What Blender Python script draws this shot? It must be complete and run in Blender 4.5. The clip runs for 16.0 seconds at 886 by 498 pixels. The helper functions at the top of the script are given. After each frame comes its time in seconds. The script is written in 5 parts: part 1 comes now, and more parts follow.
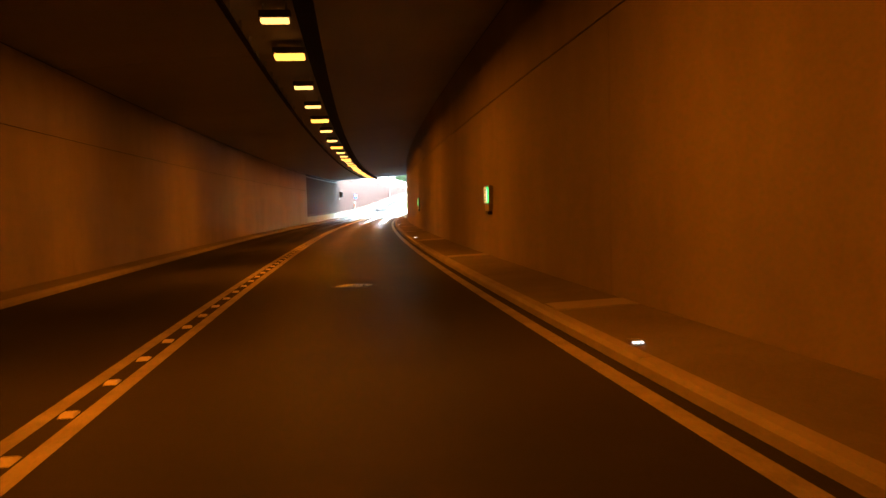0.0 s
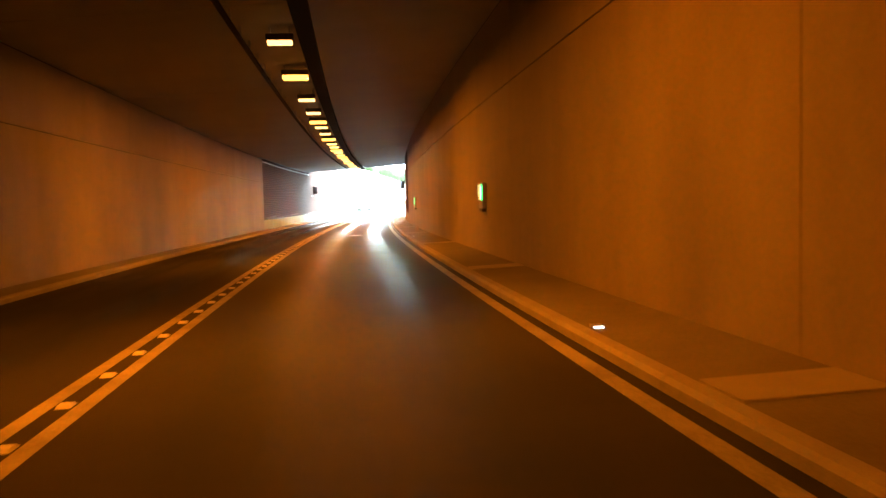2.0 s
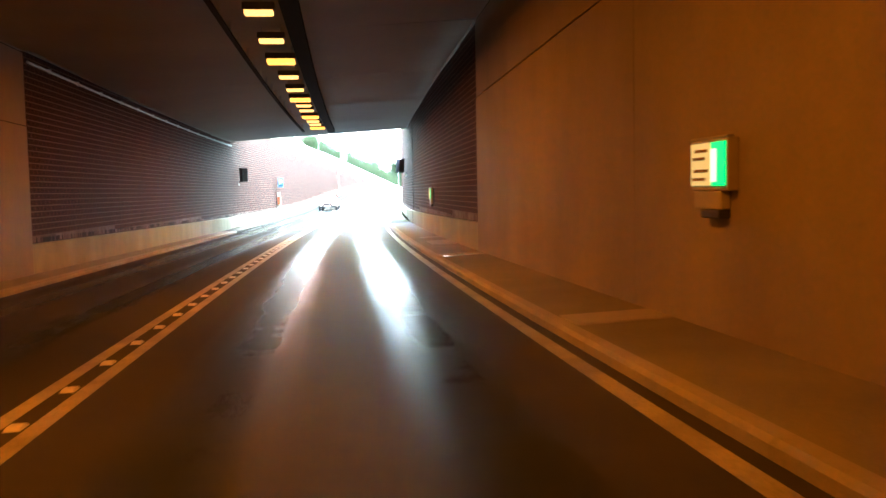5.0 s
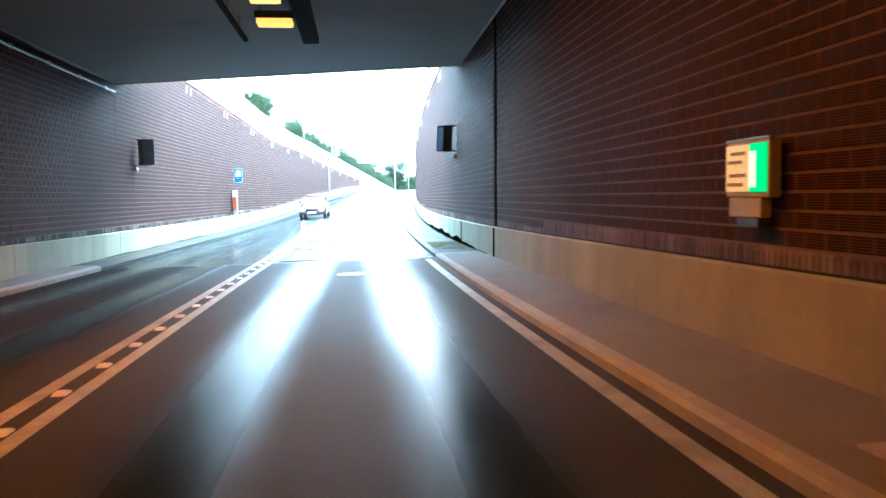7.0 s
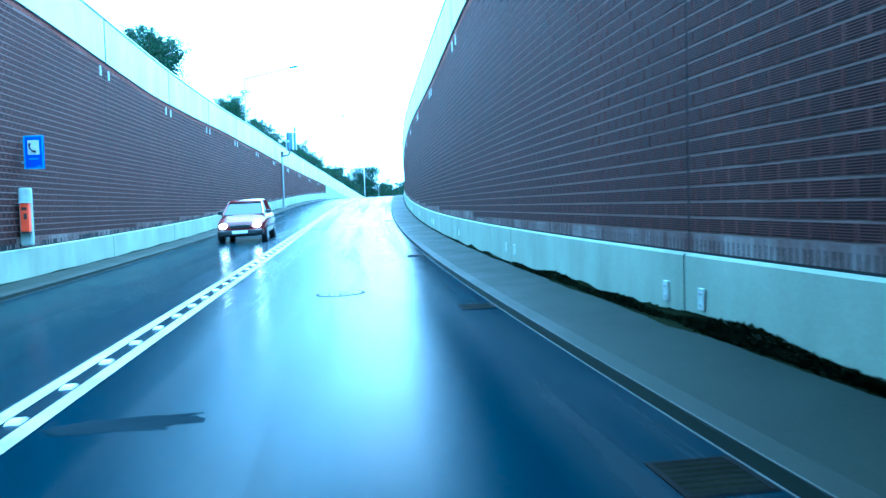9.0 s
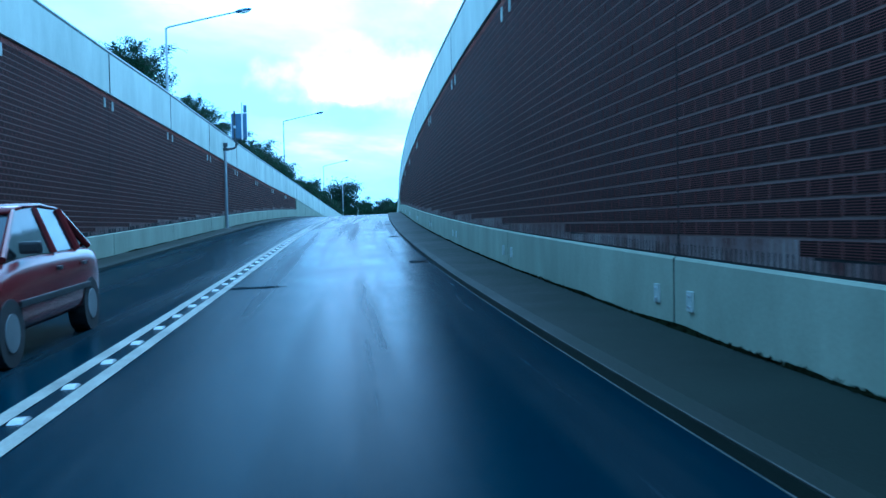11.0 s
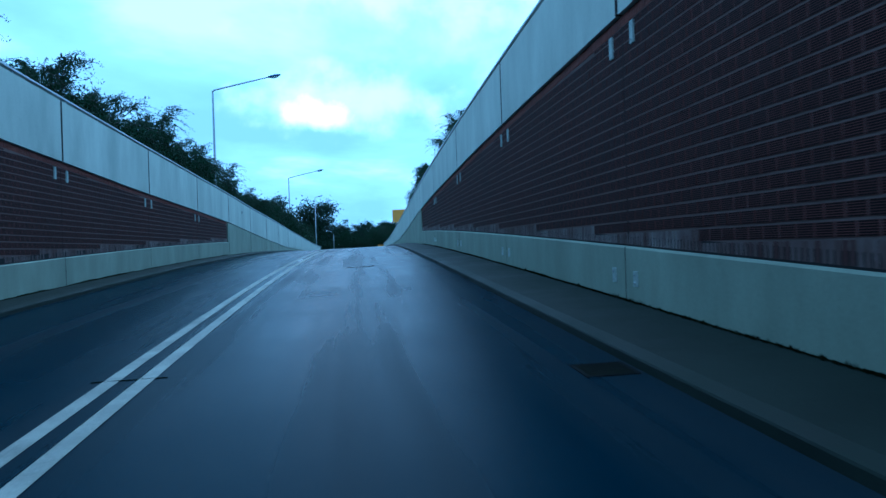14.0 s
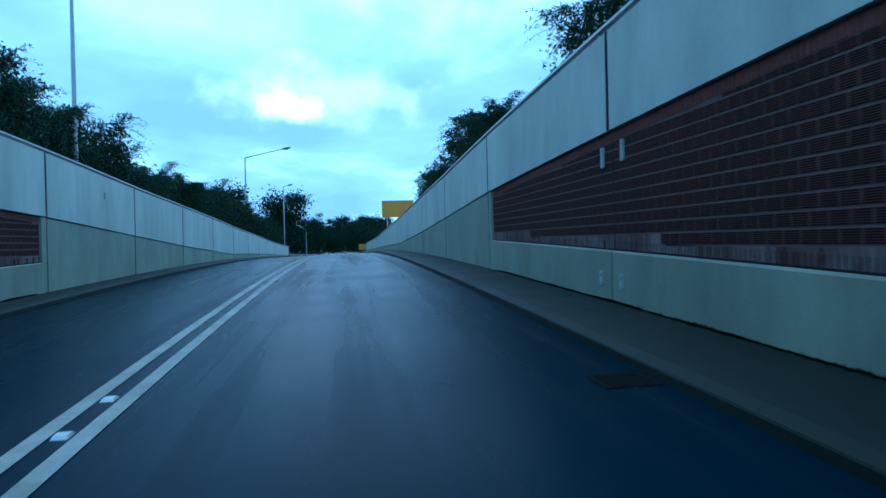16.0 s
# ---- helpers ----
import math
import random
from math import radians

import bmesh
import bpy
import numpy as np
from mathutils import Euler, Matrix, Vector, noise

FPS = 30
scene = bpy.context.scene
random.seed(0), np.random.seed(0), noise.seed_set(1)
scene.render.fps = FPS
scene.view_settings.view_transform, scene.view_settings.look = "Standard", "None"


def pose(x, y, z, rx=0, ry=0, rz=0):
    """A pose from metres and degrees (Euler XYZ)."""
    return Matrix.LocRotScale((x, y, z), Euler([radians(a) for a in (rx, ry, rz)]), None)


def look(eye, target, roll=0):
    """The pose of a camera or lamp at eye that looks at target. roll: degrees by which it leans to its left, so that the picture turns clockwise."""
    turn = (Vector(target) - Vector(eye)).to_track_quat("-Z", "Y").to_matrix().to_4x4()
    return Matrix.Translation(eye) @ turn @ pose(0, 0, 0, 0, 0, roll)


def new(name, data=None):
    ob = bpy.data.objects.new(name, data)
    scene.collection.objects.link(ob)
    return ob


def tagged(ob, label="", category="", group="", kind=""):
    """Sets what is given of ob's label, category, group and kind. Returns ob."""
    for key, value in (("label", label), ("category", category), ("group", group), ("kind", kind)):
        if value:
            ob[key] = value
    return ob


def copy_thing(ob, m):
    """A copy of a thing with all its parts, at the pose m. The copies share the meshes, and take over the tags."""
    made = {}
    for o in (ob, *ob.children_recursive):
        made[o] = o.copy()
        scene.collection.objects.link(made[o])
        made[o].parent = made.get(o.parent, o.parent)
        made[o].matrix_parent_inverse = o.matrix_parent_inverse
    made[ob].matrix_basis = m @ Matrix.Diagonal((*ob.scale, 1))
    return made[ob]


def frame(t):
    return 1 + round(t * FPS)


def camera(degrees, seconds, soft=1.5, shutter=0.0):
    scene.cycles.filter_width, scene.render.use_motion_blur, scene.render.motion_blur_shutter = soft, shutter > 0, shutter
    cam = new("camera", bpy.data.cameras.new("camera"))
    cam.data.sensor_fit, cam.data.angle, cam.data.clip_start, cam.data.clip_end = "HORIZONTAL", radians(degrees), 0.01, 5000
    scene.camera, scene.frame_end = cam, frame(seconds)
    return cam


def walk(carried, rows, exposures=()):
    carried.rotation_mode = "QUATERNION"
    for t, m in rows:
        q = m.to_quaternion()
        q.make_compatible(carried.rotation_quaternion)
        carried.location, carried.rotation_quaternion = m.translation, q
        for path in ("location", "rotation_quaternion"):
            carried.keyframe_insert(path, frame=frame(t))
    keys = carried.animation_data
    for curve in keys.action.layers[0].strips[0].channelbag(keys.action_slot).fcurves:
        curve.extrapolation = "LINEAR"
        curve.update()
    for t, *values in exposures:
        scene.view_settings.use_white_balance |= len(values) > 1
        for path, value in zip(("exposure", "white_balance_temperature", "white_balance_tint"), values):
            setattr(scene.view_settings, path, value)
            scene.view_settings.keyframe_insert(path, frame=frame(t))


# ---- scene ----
# ---- camera and its drive ----
cam = camera(53.56, 16.0, soft=1.5, shutter=0.12)
# seconds, eye, heading to the left, pitch, roll
DRIVE = [
    (0.0, 1.801, 0.000, 1.295, -6.851, -3.639, -1.319),
    (0.5, 1.847, 6.102, 1.191, -7.031, -3.618, -1.221),
    (1.0, 1.934, 12.244, 1.089, -7.476, -3.438, -0.935),
    (1.5, 2.063, 18.435, 0.988, -7.932, -3.520, -0.927),
    (2.0, 2.233, 24.682, 0.890, -8.333, -3.675, -1.344),
    (2.5, 2.421, 30.979, 0.796, -8.850, -3.791, -1.241),
    (3.0, 2.649, 37.315, 0.707, -9.334, -3.684, -1.090),
    (3.5, 2.915, 43.647, 0.622, -9.885, -3.782, -1.350),
    (4.0, 3.216, 49.927, 0.534, -10.310, -3.966, -1.386),
    (4.2, 3.352, 52.417, 0.497, -10.438, -3.970, -1.302),
    (4.5, 3.564, 56.107, 0.442, -10.630, -3.939, -1.236),
    (5.0, 3.939, 62.138, 0.350, -10.945, -3.851, -1.127),
    (5.5, 4.338, 68.019, 0.263, -11.264, -3.708, -1.017),
    (6.0, 4.761, 73.749, 0.184, -11.586, -3.566, -0.908),
    (6.3, 5.034, 77.136, 0.140, -11.783, -3.482, -0.842),
    (6.5, 5.222, 79.387, 0.111, -11.862, -3.432, -0.922),
    (7.0, 5.714, 84.995, 0.044, -11.591, -3.402, -0.379),
    (7.5, 6.257, 90.744, -0.017, -11.840, -3.653, -0.843),
    (8.0, 6.832, 96.843, -0.073, -12.199, -3.078, -0.650),
    (8.5, 7.543, 103.060, -0.127, -13.102, -2.908, -1.466),
    (9.0, 8.268, 109.224, -0.155, -13.763, -2.878, -1.628),
    (9.2, 8.507, 111.579, -0.157, -13.956, -2.939, -1.616),
    (9.5, 8.945, 115.130, -0.159, -14.258, -2.867, -1.597),
    (10.0, 9.673, 120.742, -0.150, -14.761, -2.496, -1.445),
    (10.5, 10.421, 126.220, -0.118, -15.116, -1.994, -1.246),
    (11.0, 11.222, 131.853, -0.057, -15.388, -1.570, -1.116),
    (11.3, 11.744, 135.427, -0.002, -15.475, -1.441, -1.121),
    (11.5, 12.101, 137.911, 0.044, -15.483, -1.275, -1.330),
    (12.0, 12.999, 144.001, 0.180, -15.627, -0.954, -1.484),
    (12.5, 13.911, 149.965, 0.348, -15.736, -0.662, -1.119),
    (13.0, 14.833, 155.733, 0.538, -16.030, -0.345, -1.195),
    (13.5, 15.756, 161.317, 0.736, -16.493, -0.318, -1.698),
    (14.0, 16.833, 167.455, 0.966, -17.147, -0.114, -1.852),
    (14.5, 17.837, 172.875, 1.174, -17.429, 0.022, -1.539),
    (15.0, 18.985, 178.823, 1.398, -17.882, -0.055, -1.479),
    (15.5, 20.120, 184.372, 1.593, -18.197, -0.206, -1.323),
    (16.0, 21.308, 190.718, 1.780, -18.809, -0.503, -1.371),
]


def aim(px, py, pz, heading, pitch, roll):
    a, b = radians(heading), radians(pitch)
    ahead = Vector((-math.sin(a) * math.cos(b), math.cos(a) * math.cos(b), math.sin(b)))
    return look((px, py, pz), Vector((px, py, pz)) + ahead, roll)


EXPOSURES = [
    (0.0, 5.85, 6500, 10), (0.5, 6.45, 6500, 10), (2.0, 6.8, 6600, 8), (3.0, 6.95, 6600, 7), (3.5, 6.5, 6450, 6), (4.2, 5.95, 6200, 5), (6.3, 5.7, 5700, 4), (7.0, 5.2, 5000, -2), (7.5, 4.85, 4150, -11), (8.0, 4.9, 4000, -13), (8.5, 4.3, 3680, -14), (9.2, 3.0, 3450, -14),
    (11.3, 1.1, 3600, -6), (13.0, 0.5, 3640, -5), (16.0, 0.15, 3740, -5),
]
walk(cam, [(row[0], aim(*row[1:])) for row in DRIVE], EXPOSURES)

# ---- alignment of the road: turn in degrees per 20 m and grade in percent, at the knots ----
TURN = [-1.29, -1.19, -1.07, -1.07, -1.22, -1.54, -1.45, -1.12, -1.25, -1.2, -0.68, -0.23, 0.1, 0.2, 0.2, 0.2]
GRADE = [-1.73, -1.6, -1.32, -1.55, -1.26, -0.83, 0.25, 1.59, 3.48, 3.89, 2.67, 1.25, -0.07, -1.0, -1.3, -0.8]
CROSS = 0.0252
S_KNOTS = np.concatenate([np.arange(0.0, 121.0, 20.0), np.arange(135.5, 296.0, 20.0)])
GRID = np.arange(-60.0, 640.0, 1.0)
HEAD = np.radians(np.cumsum(np.interp(GRID, S_KNOTS, TURN) / 20))
HEAD = HEAD - np.interp(0, GRID, HEAD)
ROAD_X, ROAD_Y = np.cumsum(-np.sin(HEAD)), np.cumsum(np.cos(HEAD))
ROAD_Z = np.cumsum(np.interp(GRID, S_KNOTS, GRADE) / 100)
ROAD_X, ROAD_Y, ROAD_Z = (a - np.interp(0, GRID, a) for a in (ROAD_X, ROAD_Y, ROAD_Z))


def on(s, d, h=0.0):
    """World place of a point s along the road, d to the right of its middle line and h above it."""
    t = np.interp(s, GRID, HEAD)
    return np.stack(np.broadcast_arrays(np.interp(s, GRID, ROAD_X) + d * np.cos(t), np.interp(s, GRID, ROAD_Y) + d * np.sin(t),
                                        np.interp(s, GRID, ROAD_Z) + h + CROSS * np.clip(d, -6, 6)), -1)


def turned(s):
    return math.degrees(np.interp(s, GRID, HEAD))


def spot(s, d, h=0.0, turn=0.0):
    """Pose at that place, y along the road."""
    p = on(s, d, h)
    return pose(p[0], p[1], p[2], 0, 0, turned(s) + turn)


def laid(s, d):
    """Pose of a thing that lies in the road, tilted with its slope and crossfall."""
    p = on(s, d)
    return pose(p[0], p[1], p[2], math.degrees(math.atan(np.interp(s, S_KNOTS, GRADE) / 100)), -math.degrees(math.atan(CROSS)), turned(s))


W = {1: 4.89, -1: 4.23}          # walls, from the middle line
KERB = {1: 3.86, -1: 3.45}
S_IN, S_BRICK, S_PORTAL, S_BRICK_END = -30.0, 80.9, 109.4, 210.8
CEIL_A, CEIL_B = 4.6, 4.76
PLINTH = 0.725
JOINTS = {1: [147.6 - 7.73 * k for k in range(4, 0, -1)] + [147.6, 155.35, 162.95, 170.6, 178.35, 186.05, 194.1, 202.55, 211.1] + [219.0 + 7.9 * k for k in range(11)], -1: [211.1 + 7.69 * k for k in range(-13, 12)]}
TUNNEL_JOINTS = [80.9 - 10.14 * k for k in range(12)][::-1]
DECK_JOINTS = [80.9, 88.1, 95.2, 102.3, 109.4]


def coping_base(s, side=1):
    drop = 0.0 if side > 0 else np.interp(s, [173.5, 183.5, 193.5], [0.0, 0.05, 0.12])
    return -drop + np.interp(s, [109, 122, 130, 139.5, 153.5, 165, 179.5, 195.5, 203, 211.1, 219.2, 227.5, 240.5, 295.5],
                     [6.02, 5.79, 5.55, 5.02, 4.66, 4.1, 3.25, 2.46, 2.12, 1.76, 1.33, 0.94, 0.5, 0.3])


def coping_top(s):
    return np.interp(s, [109, 133, 141.5, 151.5, 163.5, 172.5, 180.5, 188, 195.5, 203.5, 211.1, 219.5, 227.5, 244.5, 270.5, 295.5],
                     [7.25, 6.5, 6.12, 5.75, 5.38, 4.92, 4.46, 4.05, 3.66, 3.28, 2.95, 2.56, 2.28, 1.75, 1.3, 1.1])


# ---- world, sun ----
world = bpy.data.worlds.new("sky")
scene.world = world
world.use_nodes = True
wn, wl = world.node_tree.nodes, world.node_tree.links
sky = wn.new("ShaderNodeTexSky")
sky.sky_type, sky.sun_disc = "NISHITA", False
sky.sun_elevation, sky.sun_rotation = radians(52), radians(22)
sky.dust_density, sky.air_density = 2.0, 1.0
back = wn["Background"]
geo_dir = wn.new("ShaderNodeTexCoord")
sep = wn.new("ShaderNodeSeparateXYZ")
wl.new(geo_dir.outputs["Generated"], sep.inputs[0])
lift = wn.new("ShaderNodeMath")
lift.operation, lift.inputs[1].default_value = "ADD", 0.22
wl.new(sep.outputs["Z"], lift.inputs[0])
flat = wn.new("ShaderNodeVectorMath")
flat.operation = "DIVIDE"
comb = wn.new("ShaderNodeCombineXYZ")
for axis in range(3):
    wl.new(lift.outputs[0], comb.inputs[axis])
wl.new(geo_dir.outputs["Generated"], flat.inputs[0])
wl.new(comb.outputs[0], flat.inputs[1])
cloud = wn.new("ShaderNodeTexNoise")
cloud.inputs["Scale"].default_value, cloud.inputs["Detail"].default_value, cloud.inputs["Roughness"].default_value = 1.25, 7, 0.52
cloud.inputs["Distortion"].default_value = 0.25
shift = wn.new("ShaderNodeVectorMath")
shift.operation, shift.inputs[1].default_value = "ADD", (1.9, 0.6, 0.0)
wl.new(flat.outputs[0], shift.inputs[0])
wl.new(shift.outputs[0], cloud.inputs["Vector"])
ramp = wn.new("ShaderNodeValToRGB")
ramp.color_ramp.elements[0].position, ramp.color_ramp.elements[0].color = 0.40, (4.5, 5.5, 6.0, 1)
ramp.color_ramp.elements[1].position, ramp.color_ramp.elements[1].color = 0.66, (10.8, 12.0, 12.2, 1)
mid = ramp.color_ramp.elements.new(0.53)
mid.color = (5.9, 7.0, 7.45, 1)
wl.new(cloud.outputs["Fac"], ramp.inputs[0])
blend = wn.new("ShaderNodeMix")
blend.data_type = "RGBA"
thin = wn.new("ShaderNodeMapRange")
for key, v in (("From Min", 0.15), ("From Max", 0.9), ("To Min", 0.97), ("To Max", 0.75)):
    thin.inputs[key].default_value = v
wl.new(sep.outputs["Z"], thin.inputs["Value"])
wl.new(thin.outputs[0], blend.inputs["Factor"])
wl.new(sky.outputs[0], blend.inputs["A"])
wl.new(ramp.outputs[0], blend.inputs["B"])


def sky_math(op, a, b):
    q = wn.new("ShaderNodeMath")
    q.operation = op
    for slot, v in enumerate((a, b)):
        if isinstance(v, (int, float)):
            q.inputs[slot].default_value = v
        else:
            wl.new(v, q.inputs[slot])
    return q.outputs[0]


# one bank of brighter cloud low ahead of the cutting
billow = wn.new("ShaderNodeTexNoise")
billow.inputs["Scale"].default_value, billow.inputs["Detail"].default_value = 22.0, 5
wl.new(geo_dir.outputs["Generated"], billow.inputs["Vector"])
ragged = sky_math("MULTIPLY", sky_math("SUBTRACT", billow.outputs["Fac"], 0.5), 2.2)
whole = None
for x, z, wide, high, share in ((0.165, 0.156, 0.048, 0.022, 1.0), (0.185, 0.166, 0.095, 0.034, 0.42), (0.30, 0.30, 0.22, 0.05, 0.35)):
    u = sky_math("DIVIDE", sky_math("SUBTRACT", sep.outputs["X"], x), wide)
    v = sky_math("DIVIDE", sky_math("SUBTRACT", sep.outputs["Z"], z), high)
    r = sky_math("SQRT", sky_math("ADD", sky_math("MULTIPLY", u, u), sky_math("MULTIPLY", v, v)), 0.0)
    fade = wn.new("ShaderNodeMapRange")
    fade.interpolation_type = "SMOOTHSTEP"
    for key, value in (("From Min", 0.35), ("From Max", 1.35), ("To Min", share), ("To Max", 0.0)):
        fade.inputs[key].default_value = value
    wl.new(sky_math("ADD", r, ragged), fade.inputs["Value"])
    whole = fade.outputs[0] if whole is None else sky_math("MAXIMUM", whole, fade.outputs[0])
whole = sky_math("MULTIPLY", whole, sky_math("GREATER_THAN", sep.outputs["Y"], 0.0))
bank = wn.new("ShaderNodeMix")
bank.data_type = "RGBA"
bank.inputs["B"].default_value = (17.0, 14.5, 12.8, 1)
wl.new(whole, bank.inputs["Factor"])
wl.new(blend.outputs["Result"], bank.inputs["A"])
wl.new(bank.outputs["Result"], back.inputs["Color"])
back.inputs["Strength"].default_value = 0.11

sun = new("sun", bpy.data.lights.new("sun", "SUN"))
sun.data.energy, sun.data.angle, sun.data.color = 0.6, radians(25), (1.0, 0.96, 0.9)
sun.matrix_world = look((0, 0, 50), (-10, -24, 17))


# ---- materials ----
def material(name, low, high, rough=(0.6, 0.85), scale=0.6, grain=40.0, bump=0.15, metal=0.0, coords="Object", island=False, each=False, spec=0.5, fine_part=0.35, stretch=None, reach=(0.3, 0.7)):
    """Two colours mixed by stains and grain; roughness follows the stains."""
    m = bpy.data.materials.new(name)
    m.use_nodes = True
    n, l = m.node_tree.nodes, m.node_tree.links
    b = n["Principled BSDF"]
    tc = n.new("ShaderNodeTexCoord")
    big, fine = n.new("ShaderNodeTexNoise"), n.new("ShaderNodeTexNoise")
    big.inputs["Scale"].default_value, big.inputs["Detail"].default_value, big.inputs["Roughness"].default_value = scale, 6, 0.62
    fine.inputs["Scale"].default_value, fine.inputs["Detail"].default_value = grain, 3
    for tex in (big, fine):
        l.new(tc.outputs[coords], tex.inputs["Vector"])
    if stretch:
        mp = n.new("ShaderNodeMapping")
        mp.inputs["Scale"].default_value = stretch
        l.new(tc.outputs[coords], mp.inputs[0])
        l.new(mp.outputs[0], big.inputs["Vector"])
    mixf = n.new("ShaderNodeMix")
    mixf.data_type, mixf.inputs["Factor"].default_value = "FLOAT", fine_part
    l.new(big.outputs["Fac"], mixf.inputs["A"])
    l.new(fine.outputs["Fac"], mixf.inputs["B"])
    span = n.new("ShaderNodeMapRange")
    span.inputs["From Min"].default_value, span.inputs["From Max"].default_value = reach
    l.new(mixf.outputs["Result"], span.inputs["Value"])
    factor = span.outputs[0]
    if island or each:
        rnd = n.new("ShaderNodeNewGeometry") if island else n.new("ShaderNodeObjectInfo")
        add = n.new("ShaderNodeMix")
        add.data_type, add.inputs["Factor"].default_value = "FLOAT", 0.4
        l.new(factor, add.inputs["A"])
        l.new(rnd.outputs["Random Per Island" if island else "Random"], add.inputs["B"])
        factor = add.outputs["Result"]
    col = n.new("ShaderNodeMix")
    col.data_type = "RGBA"
    col.inputs["A"].default_value, col.inputs["B"].default_value = (*low, 1), (*high, 1)
    l.new(factor, col.inputs["Factor"])
    l.new(col.outputs["Result"], b.inputs["Base Color"])
    ro = n.new("ShaderNodeMapRange")
    ro.inputs["To Min"].default_value, ro.inputs["To Max"].default_value = rough
    l.new(factor, ro.inputs["Value"])
    l.new(ro.outputs[0], b.inputs["Roughness"])
    b.inputs["Metallic"].default_value = metal
    b.inputs["Specular IOR Level"].default_value = spec
    if bump:
        bp = n.new("ShaderNodeBump")
        bp.inputs["Strength"].default_value, bp.inputs["Distance"].default_value = bump, 0.02
        l.new(fine.outputs["Fac"], bp.inputs["Height"])
        l.new(bp.outputs[0], b.inputs["Normal"])
    return m


def glowing(name, colour, strength):
    m = bpy.data.materials.new(name)
    m.use_nodes = True
    b = m.node_tree.nodes["Principled BSDF"]
    b.inputs["Base Color"].default_value = (*colour, 1)
    b.inputs["Emission Color"].default_value, b.inputs["Emission Strength"].default_value = (*colour, 1), strength
    return m


def math_node(nt, op, a, b=None, clamp=False):
    q = nt.nodes.new("ShaderNodeMath")
    q.operation, q.use_clamp = op, clamp
    for slot, v in enumerate((a, b)):
        if v is None:
            continue
        if isinstance(v, (int, float)):
            q.inputs[slot].default_value = v
        else:
            nt.links.new(v, q.inputs[slot])
    return q.outputs[0]


def asphalt(name):
    """Asphalt; dry inside the tunnel but for the wheel tracks that drag the wet in, wet in the open. UV holds d and s in metres."""
    m = material(name, (0.025, 0.025, 0.025), (0.054, 0.054, 0.053), (0.5, 0.7), 0.35, 90.0, 0.09, spec=0.008)
    nt = m.node_tree
    n, l = nt.nodes, nt.links
    b = n["Principled BSDF"]
    dry_col, dry_rough = b.inputs["Base Color"].links[0].from_socket, b.inputs["Roughness"].links[0].from_socket
    uv = n.new("ShaderNodeUVMap")
    sp = n.new("ShaderNodeSeparateXYZ")
    l.new(uv.outputs[0], sp.inputs[0])
    d, s = sp.outputs["X"], sp.outputs["Y"]
    stretch = n.new("ShaderNodeMapping")
    stretch.inputs["Scale"].default_value = (1.9, 0.05, 1)
    l.new(uv.outputs[0], stretch.inputs[0])
    streak = n.new("ShaderNodeTexNoise")
    streak.inputs["Scale"].default_value, streak.inputs["Detail"].default_value = 1.0, 5
    l.new(stretch.outputs[0], streak.inputs["Vector"])
    wob = math_node(nt, "MULTIPLY", math_node(nt, "SUBTRACT", streak.outputs["Fac"], 0.5), 0.5)
    dist = None
    for centre in (1.18, 2.72, -1.2, -2.6):
        one = math_node(nt, "ABSOLUTE", math_node(nt, "SUBTRACT", math_node(nt, "ADD", d, wob), centre))
        dist = one if dist is None else math_node(nt, "MINIMUM", dist, one)
    track = n.new("ShaderNodeMapRange")
    track.interpolation_type = "SMOOTHSTEP"
    for key, v in (("From Min", 0.08), ("From Max", 0.62), ("To Min", 1.0), ("To Max", 0.0)):
        track.inputs[key].default_value = v
    l.new(dist, track.inputs["Value"])
    carried_in = n.new("ShaderNodeMapRange")
    for key, v in (("From Min", 20.0), ("From Max", 95.0), ("To Min", 0.12), ("To Max", 0.95)):
        carried_in.inputs[key].default_value = v
    l.new(s, carried_in.inputs["Value"])
    rain = n.new("ShaderNodeMapRange")
    rain.inputs["From Min"].default_value, rain.inputs["From Max"].default_value = 105.2, 105.45
    l.new(s, rain.inputs["Value"])
    blot = n.new("ShaderNodeTexNoise")
    blot.inputs["Scale"].default_value, blot.inputs["Detail"].default_value = 0.45, 4
    l.new(uv.outputs[0], blot.inputs["Vector"])
    film = math_node(nt, "ADD", math_node(nt, "MULTIPLY", streak.outputs["Fac"], 1.45), math_node(nt, "MULTIPLY", blot.outputs["Fac"], 0.35))
    film = math_node(nt, "SUBTRACT", film, math_node(nt, "MULTIPLY", track.outputs[0], -0.12), True)
    wet = math_node(nt, "MAXIMUM", math_node(nt, "MULTIPLY", track.outputs[0], carried_in.outputs[0]), math_node(nt, "MULTIPLY", rain.outputs[0], film), True)
    cm = n.new("ShaderNodeMix")
    cm.data_type = "RGBA"
    cm.inputs["B"].default_value = (0.005, 0.014, 0.023, 1)
    l.new(wet, cm.inputs["Factor"])
    l.new(dry_col, cm.inputs["A"])
    l.new(cm.outputs["Result"], b.inputs["Base Color"])
    rm = n.new("ShaderNodeMix")
    rm.data_type = "FLOAT"
    thinning = n.new("ShaderNodeMapRange")
    for key, v in (("From Min", 125.0), ("From Max", 175.0), ("To Min", 0.12), ("To Max", 0.235)):
        thinning.inputs[key].default_value = v
    l.new(s, thinning.inputs["Value"])
    patchy = math_node(nt, "MULTIPLY", math_node(nt, "SUBTRACT", blot.outputs["Fac"], 0.5), 0.22)
    l.new(math_node(nt, "ADD", thinning.outputs[0], patchy, True), rm.inputs["B"])
    l.new(wet, rm.inputs["Factor"])
